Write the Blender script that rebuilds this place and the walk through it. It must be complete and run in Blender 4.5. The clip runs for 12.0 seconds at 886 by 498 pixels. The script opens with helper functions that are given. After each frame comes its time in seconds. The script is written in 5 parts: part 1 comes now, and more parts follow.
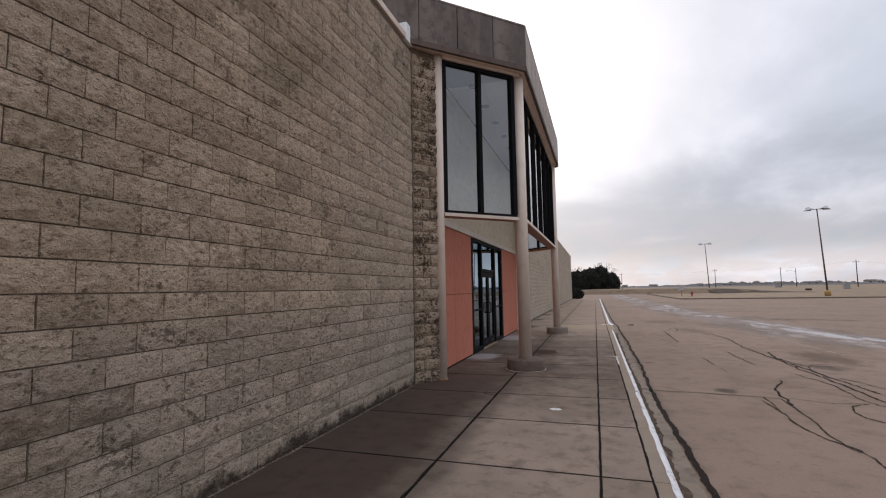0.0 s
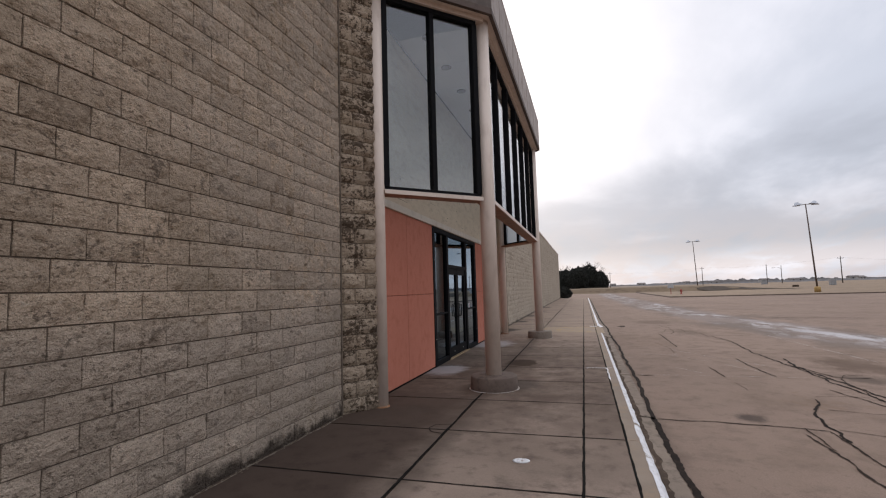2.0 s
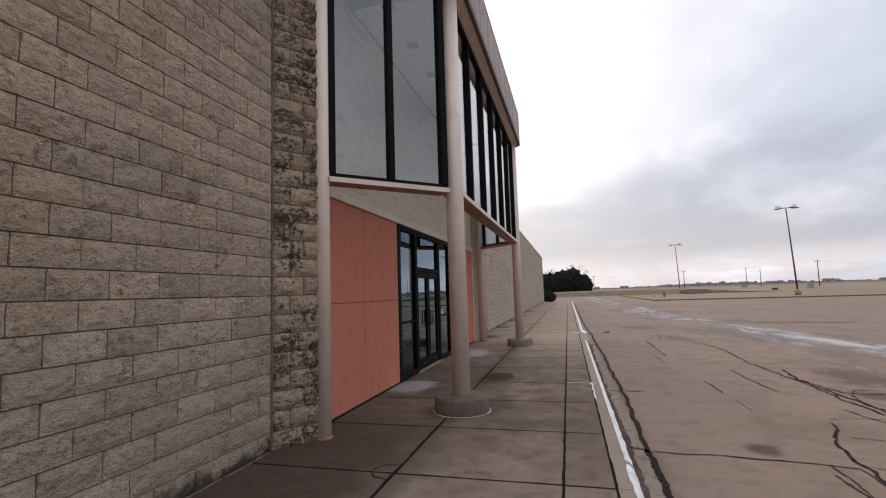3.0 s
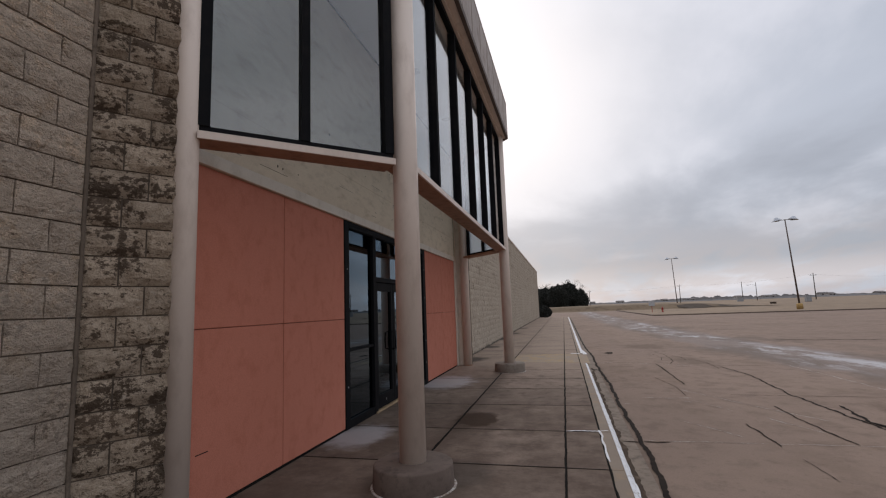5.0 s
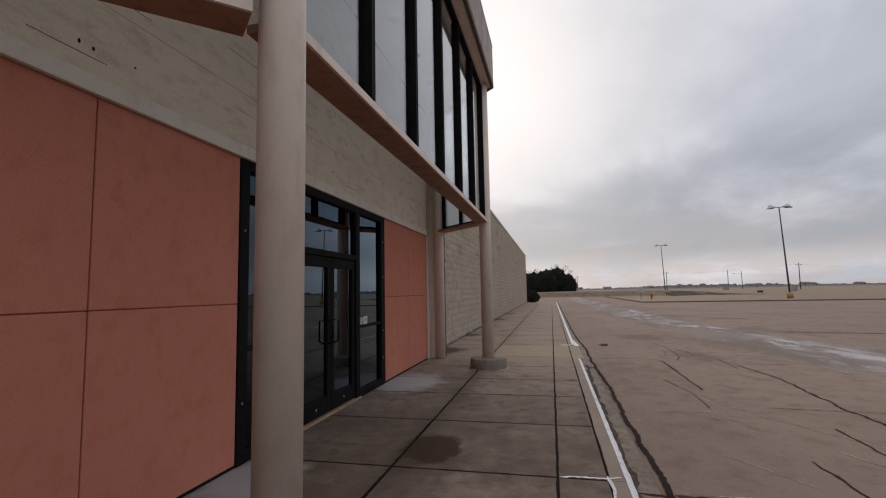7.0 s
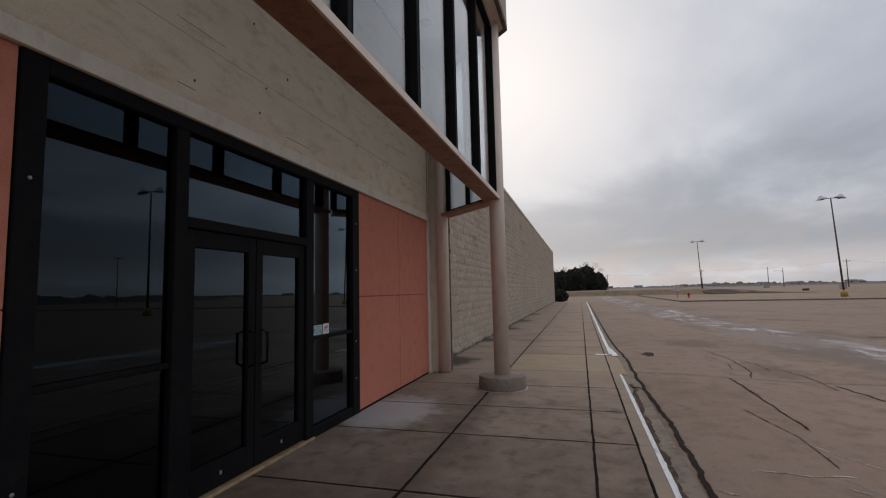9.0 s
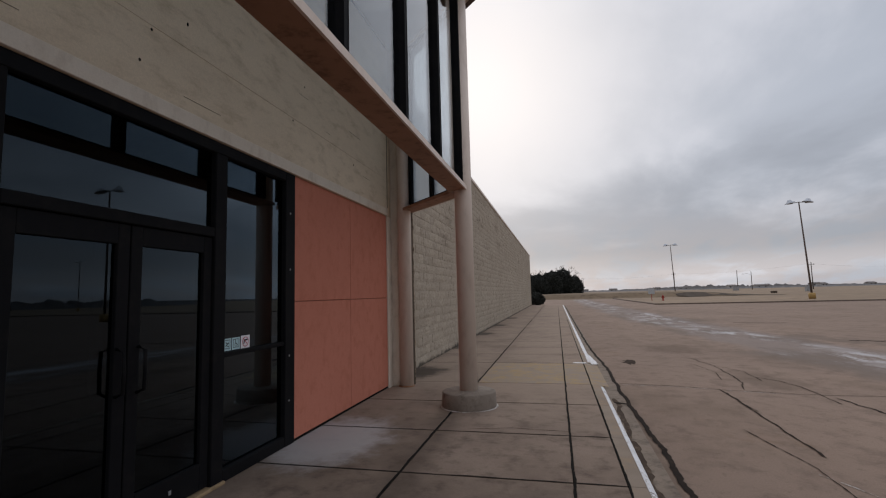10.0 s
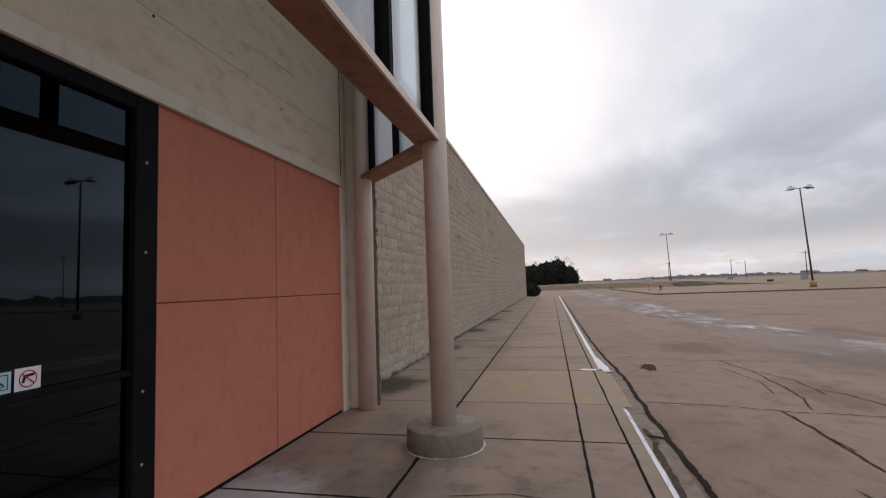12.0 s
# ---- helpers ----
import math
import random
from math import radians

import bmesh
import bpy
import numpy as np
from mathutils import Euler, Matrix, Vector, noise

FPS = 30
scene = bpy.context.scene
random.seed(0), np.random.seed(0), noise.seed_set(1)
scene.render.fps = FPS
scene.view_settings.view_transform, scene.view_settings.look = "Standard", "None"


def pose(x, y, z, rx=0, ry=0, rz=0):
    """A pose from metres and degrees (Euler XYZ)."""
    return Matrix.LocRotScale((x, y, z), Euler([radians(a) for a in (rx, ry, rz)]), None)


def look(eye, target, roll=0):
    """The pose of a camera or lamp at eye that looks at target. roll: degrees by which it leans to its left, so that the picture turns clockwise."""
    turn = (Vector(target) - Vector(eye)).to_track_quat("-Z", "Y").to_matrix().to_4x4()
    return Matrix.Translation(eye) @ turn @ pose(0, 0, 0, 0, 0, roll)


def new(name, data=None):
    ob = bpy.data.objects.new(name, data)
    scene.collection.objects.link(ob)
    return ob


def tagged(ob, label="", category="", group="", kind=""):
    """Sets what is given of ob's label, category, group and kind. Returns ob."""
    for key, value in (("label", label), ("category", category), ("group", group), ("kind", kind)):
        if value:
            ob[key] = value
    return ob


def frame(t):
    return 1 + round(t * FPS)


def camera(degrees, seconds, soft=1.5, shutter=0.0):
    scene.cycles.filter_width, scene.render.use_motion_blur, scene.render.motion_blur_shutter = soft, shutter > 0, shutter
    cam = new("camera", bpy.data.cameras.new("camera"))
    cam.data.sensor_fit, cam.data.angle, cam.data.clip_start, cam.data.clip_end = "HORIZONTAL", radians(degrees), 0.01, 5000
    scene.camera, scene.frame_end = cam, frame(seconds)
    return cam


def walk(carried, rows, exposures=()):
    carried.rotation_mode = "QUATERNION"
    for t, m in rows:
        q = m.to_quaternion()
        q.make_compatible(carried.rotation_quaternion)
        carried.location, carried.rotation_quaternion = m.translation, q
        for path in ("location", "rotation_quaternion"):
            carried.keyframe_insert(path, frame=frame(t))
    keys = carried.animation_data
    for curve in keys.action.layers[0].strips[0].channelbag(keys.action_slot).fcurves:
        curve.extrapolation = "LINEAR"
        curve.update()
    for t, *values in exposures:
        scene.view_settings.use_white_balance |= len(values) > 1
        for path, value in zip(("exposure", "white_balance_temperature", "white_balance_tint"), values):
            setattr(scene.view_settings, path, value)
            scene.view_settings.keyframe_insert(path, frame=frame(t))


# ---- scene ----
cam = camera(86.7, 12.0, 1.15)
PATH = [
    (0, (0.01, -0.373, 1.623), (-0.599, 1.524, 1.794), -1.0),
    (0.5, (0.057, 0.154, 1.63), (-0.545, 2.054, 1.799), -1.3),
    (1, (0.0, 0.637, 1.619), (-0.598, 2.538, 1.796), -1.4),
    (1.5, (0.045, 1.144, 1.599), (-0.543, 3.047, 1.781), -1.6),
    (2, (0.07, 1.668, 1.582), (-0.496, 3.579, 1.756), -1.7),
    (2.5, (0.067, 2.195, 1.596), (-0.46, 4.117, 1.767), -1.7),
    (3, (0.107, 2.747, 1.61), (-0.398, 4.673, 1.796), -1.8),
    (5, (0.07, 4.762, 1.61), (-0.412, 6.687, 1.861), -2.1),
    (5.5, (0.07, 5.283, 1.606), (-0.409, 7.21, 1.846), -2.1),
    (6, (0.055, 5.782, 1.593), (-0.408, 7.714, 1.819), -1.7),
    (6.5, (0.073, 6.339, 1.591), (-0.387, 8.275, 1.789), -1.5),
    (7, (-0.003, 6.855, 1.593), (-0.446, 8.797, 1.772), -1.1),
    (9, (-0.062, 9.021, 1.557), (-0.616, 10.935, 1.736), -1.3),
    (9.5, (-0.053, 9.528, 1.551), (-0.547, 11.456, 1.751), -1.4),
    (10, (-0.074, 10.025, 1.547), (-0.536, 11.961, 1.739), -1.5),
    (10.5, (-0.159, 10.508, 1.557), (-0.586, 12.453, 1.744), -1.4),
    (11, (-0.166, 10.988, 1.553), (-0.607, 12.931, 1.732), -1.9),
    (11.5, (-0.251, 11.457, 1.565), (-0.688, 13.401, 1.731), -1.8),
    (12, (-0.221, 11.916, 1.559), (-0.662, 13.86, 1.716), -2.1),
]
EXPOSURES = [(0, 0.22, 6900, 18), (0.5, 0.16, 6900, 18), (1.0, 0.08, 6900, 18), (1.5, 0.24, 6900, 18), (2.0, 0.29, 6950, 18), (2.5, 0.34, 6950, 18), (3, 0.34, 6950, 18), (5.0, -0.02, 6880, 17), (5.5, -0.06, 7000, 17), (7, -0.12, 7050, 17), (9, -0.23, 6950, 16), (9.5, -0.26, 6950, 16), (10.5, -0.02, 6850, 16), (12, 0.13, 7000, 18)]
walk(cam, [(t, look(eye, target, roll)) for t, eye, target, roll in PATH], EXPOSURES)

# ---- world, sun, exposure ----
SUN_AZ, SUN_EL = 9.0, 25.0          # degrees left of +y, and up
sun_dir = Vector((-math.sin(radians(SUN_AZ)) * math.cos(radians(SUN_EL)), math.cos(radians(SUN_AZ)) * math.cos(radians(SUN_EL)), math.sin(radians(SUN_EL))))


class Nodes:
    """Short hand for building a node tree."""

    def __init__(self, tree):
        self.tree = tree
        tree.nodes.clear()

    def add(self, kind, **settings):
        node = self.tree.nodes.new(kind)
        for key, value in settings.items():
            if key in node.inputs:
                node.inputs[key].default_value = value
        return node

    def link(self, a, b):
        self.tree.links.new(a, b)

    def feed(self, socket, value):
        if hasattr(value, "links"):
            self.link(value, socket)
        else:
            socket.default_value = value

    def math(self, op, a, b=0.0, clamp=False):
        n = self.tree.nodes.new("ShaderNodeMath")
        n.operation, n.use_clamp = op, clamp
        self.feed(n.inputs[0], a), self.feed(n.inputs[1], b)
        return n.outputs[0]

    def step(self, value, lo, hi):
        n = self.tree.nodes.new("ShaderNodeMapRange")
        n.interpolation_type = "SMOOTHSTEP"
        self.feed(n.inputs[0], value)
        n.inputs[1].default_value, n.inputs[2].default_value = lo, hi
        return n.outputs[0]

    def mix(self, fac, a, b, blend="MIX"):
        n = self.tree.nodes.new("ShaderNodeMix")
        n.data_type, n.blend_type = "RGBA", blend
        self.feed(n.inputs[0], fac)
        self.feed(n.inputs[6], a if hasattr(a, "links") else (*a, 1)[:4])
        self.feed(n.inputs[7], b if hasattr(b, "links") else (*b, 1)[:4])
        return n.outputs[2]

    def noise(self, where, scale, detail=4.0, rough=0.55, stretch=(1, 1, 1), distort=0.0):
        m = self.tree.nodes.new("ShaderNodeMapping")
        m.inputs["Scale"].default_value = stretch
        self.link(where, m.inputs["Vector"])
        n = self.tree.nodes.new("ShaderNodeTexNoise")
        n.inputs["Scale"].default_value, n.inputs["Detail"].default_value = scale, detail
        n.inputs["Roughness"].default_value, n.inputs["Distortion"].default_value = rough, distort
        self.link(m.outputs[0], n.inputs["Vector"])
        return n.outputs[0]


world = bpy.data.worlds.new("world")
scene.world = world
world.use_nodes = True
w = Nodes(world.node_tree)
way = w.add("ShaderNodeTexCoord").outputs["Generated"]
xyz = w.add("ShaderNodeSeparateXYZ")
w.link(way, xyz.inputs[0])
height = w.math("MAXIMUM", xyz.outputs[2], 0.0)
lift = w.math("ADD", height, 0.22)
flat = w.add("ShaderNodeCombineXYZ")
w.link(w.math("DIVIDE", xyz.outputs[0], lift), flat.inputs[0])
w.link(w.math("DIVIDE", xyz.outputs[1], lift), flat.inputs[1])
cloud = w.noise(flat.outputs[0], 1.15, 6.0, 0.52, (1.0, 0.75, 1.0), 0.35)
wisps = w.noise(flat.outputs[0], 3.2, 5.0, 0.6, (1.0, 0.5, 1.0), 0.3)
cover = w.math("ADD", w.math("MULTIPLY", cloud, 0.78), w.math("MULTIPLY", wisps, 0.22))
dot = w.add("ShaderNodeVectorMath")
dot.operation = "DOT_PRODUCT"
w.link(way, dot.inputs[0])
dot.inputs[1].default_value = sun_dir
near = w.math("MAXIMUM", dot.outputs["Value"], 0.0)
glow = w.math("POWER", near, 34.0)
halo = w.math("POWER", near, 11.0)
base = w.mix(w.step(cover, 0.40, 0.60), (0.475, 0.555, 0.655), (0.69, 0.765, 0.865))
low = w.math("MULTIPLY", w.math("SUBTRACT", 1.0, w.step(height, 0.0, 0.20)), w.step(wisps, 0.36, 0.58))
base = w.mix(w.math("MULTIPLY", halo, 0.7, True), base, (0.79, 0.845, 0.895))
bank = w.math("MULTIPLY", w.step(height, 0.02, 0.08), w.math("SUBTRACT", 1.0, w.step(w.math("ADD", height, w.math("MULTIPLY", w.math("SUBTRACT", cloud, 0.5), 0.5)), 0.11, 0.25)))
base = w.mix(w.math("MULTIPLY", bank, 0.9), base, (0.355, 0.41, 0.48))
base = w.mix(w.math("MULTIPLY", low, 0.5), base, (0.50, 0.465, 0.47))
base = w.mix(w.math("MULTIPLY", glow, 0.9, True), base, (1.09, 1.12, 1.13))
zenith = w.math("ADD", w.math("MULTIPLY", w.step(height, 0.45, 1.0), 0.75), 1.0)     # an overcast sky is brightest overhead
base = w.mix(1.0, base, zenith, "MULTIPLY")
sky = w.add("ShaderNodeTexSky")
sky.sky_type, sky.sun_disc = "NISHITA", False
sky.sun_elevation, sky.sun_rotation = radians(SUN_EL), radians(-SUN_AZ)
clear, covered = w.add("ShaderNodeBackground", Strength=0.10), w.add("ShaderNodeBackground", Strength=1.0)
w.link(sky.outputs[0], clear.inputs[0])
w.link(base, covered.inputs[0])
both = w.add("ShaderNodeMixShader", Fac=0.94)
w.link(clear.outputs[0], both.inputs[1]), w.link(covered.outputs[0], both.inputs[2])
w.link(both.outputs[0], w.add("ShaderNodeOutputWorld").inputs[0])

sun = new("sun", bpy.data.lights.new("sun", "SUN"))
sun.data.energy, sun.data.angle, sun.data.color = 0.5, radians(24), (1.0, 0.93, 0.85)
sun.matrix_world = look(sun_dir * 50, (0, 0, 0))


# ---- materials ----
def material(name, colours, rough=0.85, scales=(1.2, 9.0, 60.0), bump=0.3, depth=0.01, fine=0.5, stretch=(1, 1, 1), vary=0.0, metal=0.0, extra=None, spec=0.35):
    """Three tones mixed by a broad and a middle noise, with a fine grain, in world metres; extra(n, where, colour) adds wear with a shape."""
    m = bpy.data.materials.new(name)
    m.use_nodes = True
    n = Nodes(m.node_tree)
    where = n.add("ShaderNodeNewGeometry").outputs["Position"]
    broad, middle = n.noise(where, scales[0], 5, 0.6, stretch), n.noise(where, scales[1], 6, 0.65, stretch)
    grain = n.noise(where, scales[2], 3, 0.7)
    colour = n.mix(n.step(broad, 0.36, 0.64), colours[0], colours[1])
    colour = n.mix(n.step(middle, 0.46, 0.72), colour, colours[2])
    shade = n.math("ADD", n.math("MULTIPLY", grain, fine), 1.0 - fine / 2)
    if vary:
        shade = n.math("MULTIPLY", shade, n.math("ADD", n.math("MULTIPLY", n.add("ShaderNodeObjectInfo").outputs["Random"], vary), 1.0 - vary / 2))
    colour = n.mix(1.0, colour, shade, "MULTIPLY")
    if extra:
        colour = extra(n, where, colour)
    bsdf = n.add("ShaderNodeBsdfPrincipled", Metallic=metal)
    bsdf.inputs["Specular IOR Level"].default_value = spec
    n.link(colour, bsdf.inputs["Base Color"])
    n.link(n.math("ADD", n.math("MULTIPLY", middle, 0.25), rough - 0.125, True), bsdf.inputs["Roughness"])
    if bump:
        b = n.add("ShaderNodeBump", Strength=bump, Distance=depth)
        n.link(n.math("ADD", n.math("MULTIPLY", middle, 0.7), n.math("MULTIPLY", grain, 0.3)), b.inputs["Height"])
        n.link(b.outputs[0], bsdf.inputs["Normal"])
    n.link(bsdf.outputs[0], n.add("ShaderNodeOutputMaterial").inputs[0])
    return m


def axis(n, where, k):
    s = n.add("ShaderNodeSeparateXYZ")
    n.link(where, s.inputs[0])
    return s.outputs[k]


def each_piece(n):
    """A number from 0 to 1 that differs from block to block, single or joined."""
    island = n.add("ShaderNodeNewGeometry").outputs["Random Per Island"]
    return n.math("FRACT", n.math("ADD", island, n.add("ShaderNodeObjectInfo").outputs["Random"]))


def block_wear(dark, start, end, pit=0.68, chip=0.5):
    def extra(n, where, colour):
        patches = n.noise(where, 3.4, 6, 0.7, (1, 1, 1.2), 0.6)
        specks = n.noise(where, 26.0, 4, 0.7, (0.8, 0.8, 1.2))
        mask = n.math("MULTIPLY", n.step(n.math("ADD", n.math("MULTIPLY", patches, 0.55), n.math("MULTIPLY", specks, 0.45)), start, end), dark)
        pits = n.step(n.noise(where, 30.0, 6, 0.78, (1, 0.7, 1.6)), 0.54, 0.62)
        colour = n.mix(n.math("MULTIPLY", pits, pit), colour, (0.125, 0.085, 0.056))
        chips = n.step(n.noise(where, 24.0, 6, 0.75, (1, 0.8, 1.6), 0.4), 0.57, 0.66)
        colour = n.mix(n.math("MULTIPLY", chips, chip), colour, (0.53, 0.455, 0.37))
        colour = n.mix(mask, colour, (0.08, 0.054, 0.037))
        info = each_piece(n)
        tone = n.math("ADD", n.math("MULTIPLY", n.math("FRACT", n.math("MULTIPLY", info, 7.3)), 0.32), 0.82)
        colour = n.mix(1.0, colour, tone, "MULTIPLY")
        soiled = n.math("MULTIPLY", n.step(info, 0.86, 0.97), n.step(n.noise(where, 9.0, 5, 0.7), 0.40, 0.58))
        colour = n.mix(n.math("MULTIPLY", soiled, 0.45), colour, (0.17, 0.115, 0.075))
        ochre = n.step(n.noise(where, 0.55, 3, 0.5), 0.54, 0.72)
        return n.mix(n.math("MULTIPLY", ochre, 0.5), colour, (0.25, 0.19, 0.115))
    return extra


def pale_foot(n, where, colour):
    z = axis(n, where, 2)
    edge = n.math("ADD", z, n.math("MULTIPLY", n.math("SUBTRACT", n.noise(where, 1.4, 4), 0.5), 0.5))
    wash = n.math("MULTIPLY", n.math("SUBTRACT", 1.0, n.step(edge, 1.25, 1.60)), 0.45)
    colour = n.mix(wash, colour, (0.56, 0.47, 0.395))
    colour = block_wear(0.65, 0.535, 0.61)(n, where, colour)
    scoured = n.math("MULTIPLY", n.step(n.math("ADD", axis(n, where, 1), n.math("MULTIPLY", n.math("SUBTRACT", n.noise(where, 0.8, 4), 0.5), 3.0)), 3.0, 6.6), n.math("SUBTRACT", 1.0, n.step(n.noise(where, 6.0, 6, 0.7), 0.50, 0.62)))
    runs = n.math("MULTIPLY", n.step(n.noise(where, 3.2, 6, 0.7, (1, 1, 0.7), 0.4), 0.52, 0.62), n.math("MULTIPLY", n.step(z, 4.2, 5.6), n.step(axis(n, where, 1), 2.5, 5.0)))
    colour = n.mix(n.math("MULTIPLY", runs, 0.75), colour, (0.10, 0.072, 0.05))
    colour = n.mix(n.math("MULTIPLY", scoured, 0.55), colour, (0.60, 0.495, 0.40))
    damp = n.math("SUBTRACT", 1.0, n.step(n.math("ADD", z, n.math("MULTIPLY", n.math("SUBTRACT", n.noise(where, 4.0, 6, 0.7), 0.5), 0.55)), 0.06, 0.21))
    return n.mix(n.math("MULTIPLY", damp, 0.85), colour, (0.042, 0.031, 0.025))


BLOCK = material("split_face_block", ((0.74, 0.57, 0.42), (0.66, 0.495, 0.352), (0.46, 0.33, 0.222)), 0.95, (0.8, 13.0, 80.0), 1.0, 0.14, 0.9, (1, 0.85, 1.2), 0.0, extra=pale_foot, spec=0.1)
def washed_wear(n, where, colour):
    pits = n.step(n.noise(where, 18.0, 6, 0.75, (1, 0.7, 1.6)), 0.55, 0.68)
    colour = n.mix(n.math("MULTIPLY", pits, 0.4), colour, (0.17, 0.13, 0.10))
    soot = n.math("MULTIPLY", n.step(n.noise(where, 1.1, 6, 0.65, (1, 0.5, 3.0)), 0.54, 0.70), n.step(axis(n, where, 2), 2.2, 3.4))
    colour = n.mix(n.math("MULTIPLY", soot, 0.6), colour, (0.15, 0.118, 0.09))
    damp = n.math("SUBTRACT", 1.0, n.step(n.math("ADD", axis(n, where, 2), n.math("MULTIPLY", n.math("SUBTRACT", n.noise(where, 5.0, 5), 0.5), 0.25)), 0.06, 0.15))
    return n.mix(n.math("MULTIPLY", damp, 0.8), colour, (0.045, 0.037, 0.031))


BLOCK_WASHED = material("washed_block", ((0.44, 0.372, 0.295), (0.40, 0.335, 0.262), (0.34, 0.28, 0.215)), 0.95, (0.7, 12.0, 90.0), 0.7, 0.03, 0.5, (1, 0.6, 1.5), 0.14, extra=washed_wear, spec=0.1)
BLOCK_STAINED = material("stained_block", ((0.50, 0.395, 0.295), (0.42, 0.325, 0.237), (0.29, 0.215, 0.15)), 0.95, (1.4, 15.0, 100.0), 1.0, 0.06, 0.5, (1, 1, 1.2), 0.0, extra=block_wear(0.92, 0.495, 0.545), spec=0.12)
WASHED_MORTAR = material("washed_mortar", ((0.42, 0.355, 0.28), (0.38, 0.32, 0.25), (0.32, 0.265, 0.205)), 0.95, (1, 12, 90), 0.4)
MORTAR = material("mortar", ((0.17, 0.13, 0.097), (0.125, 0.095, 0.07), (0.085, 0.064, 0.046)), 0.95, (1, 12, 90), 0.4)


def slab_stain(n, where, colour):
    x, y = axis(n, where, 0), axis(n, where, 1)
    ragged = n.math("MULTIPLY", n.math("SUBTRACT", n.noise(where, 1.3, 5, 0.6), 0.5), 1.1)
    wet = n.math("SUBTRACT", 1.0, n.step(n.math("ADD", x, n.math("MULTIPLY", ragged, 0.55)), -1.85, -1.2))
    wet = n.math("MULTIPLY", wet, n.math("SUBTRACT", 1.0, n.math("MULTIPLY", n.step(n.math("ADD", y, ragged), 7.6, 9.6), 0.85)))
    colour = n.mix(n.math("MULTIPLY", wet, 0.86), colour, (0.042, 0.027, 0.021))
    seam = n.math("SUBTRACT", 1.0, n.step(n.math("ADD", n.math("ABSOLUTE", n.math("ADD", x, 1.42)), n.math("MULTIPLY", ragged, 0.3)), 0.02, 0.28))
    clean = n.math("SUBTRACT", 1.0, n.math("MULTIPLY", n.step(n.math("ADD", y, ragged), 14.5, 18.0), 0.75))     # the far slabs are washed clean
    colour = n.mix(n.math("MULTIPLY", n.math("SUBTRACT", 1.0, clean), n.math("SUBTRACT", 1.15, n.math("MULTIPLY", n.step(n.noise(where, 0.8, 6, 0.68), 0.40, 0.68), 0.8))), colour, (0.305, 0.23, 0.176))
    colour = n.mix(n.math("MULTIPLY", n.math("MULTIPLY", seam, clean), 0.5), colour, (0.075, 0.056, 0.044))
    grime = n.math("MULTIPLY", n.math("SUBTRACT", 1.0, n.step(n.math("ADD", n.math("ABSOLUTE", n.math("ADD", x, 1.36)), n.math("MULTIPLY", ragged, 0.25)), 0.05, 0.22)), n.math("SUBTRACT", 1.0, n.step(n.math("ABSOLUTE", n.math("SUBTRACT", y, 11.35)), 0.35, 0.7)))
    colour = n.mix(n.math("MULTIPLY", grime, 0.8), colour, (0.042, 0.030, 0.022))
    soil = n.math("MULTIPLY", n.math("MULTIPLY", n.step(y, 5.0, 8.5), n.math("SUBTRACT", 1.0, n.step(n.math("ADD", y, ragged), 10.5, 17.0))), n.step(n.noise(where, 1.1, 6, 0.75), 0.18, 0.66))
    colour = n.mix(n.math("MULTIPLY", soil, 0.85), colour, (0.101, 0.069, 0.052))
    spread = n.math("MULTIPLY", n.math("SUBTRACT", n.noise(where, 3.5, 5, 0.65), 0.5), 0.9)
    for sx, sy, size, tone, most in ((-2.45, 14.75, 0.75, (0.47, 0.445, 0.44), 0.72), (-2.55, 10.5, 0.5, (0.46, 0.44, 0.44), 0.65), (-1.22, 11.5, 0.34, (0.05, 0.030, 0.019), 0.92), (-1.0, 9.3, 0.4, (0.06, 0.048, 0.04), 0.6), (-2.75, 19.0, 0.62, (0.05, 0.04, 0.033), 0.85), (-2.8, 23.3, 0.5, (0.05, 0.04, 0.033), 0.8), (-2.8, 27.5, 0.55, (0.05, 0.04, 0.033), 0.8), (-2.8, 32.0, 0.6, (0.05, 0.04, 0.033), 0.8), (-2.8, 38.0, 0.6, (0.05, 0.04, 0.033), 0.8)):
        away = n.math("SQRT", n.math("ADD", n.math("POWER", n.math("SUBTRACT", x, sx), 2.0), n.math("POWER", n.math("MULTIPLY", n.math("SUBTRACT", y, sy), 0.7), 2.0)))
        spot = n.math("SUBTRACT", 1.0, n.step(n.math("ADD", away, n.math("MULTIPLY", spread, size)), size * (0.75 if sy == 11.5 else 0.45), size))
        colour = n.mix(n.math("MULTIPLY", spot, most), colour, tone)
    blot = n.step(n.noise(where, 0.9, 6, 0.65), 0.55, 0.70)
    return n.mix(n.math("MULTIPLY", n.math("MULTIPLY", blot, clean), 0.35), colour, (0.095, 0.073, 0.058))


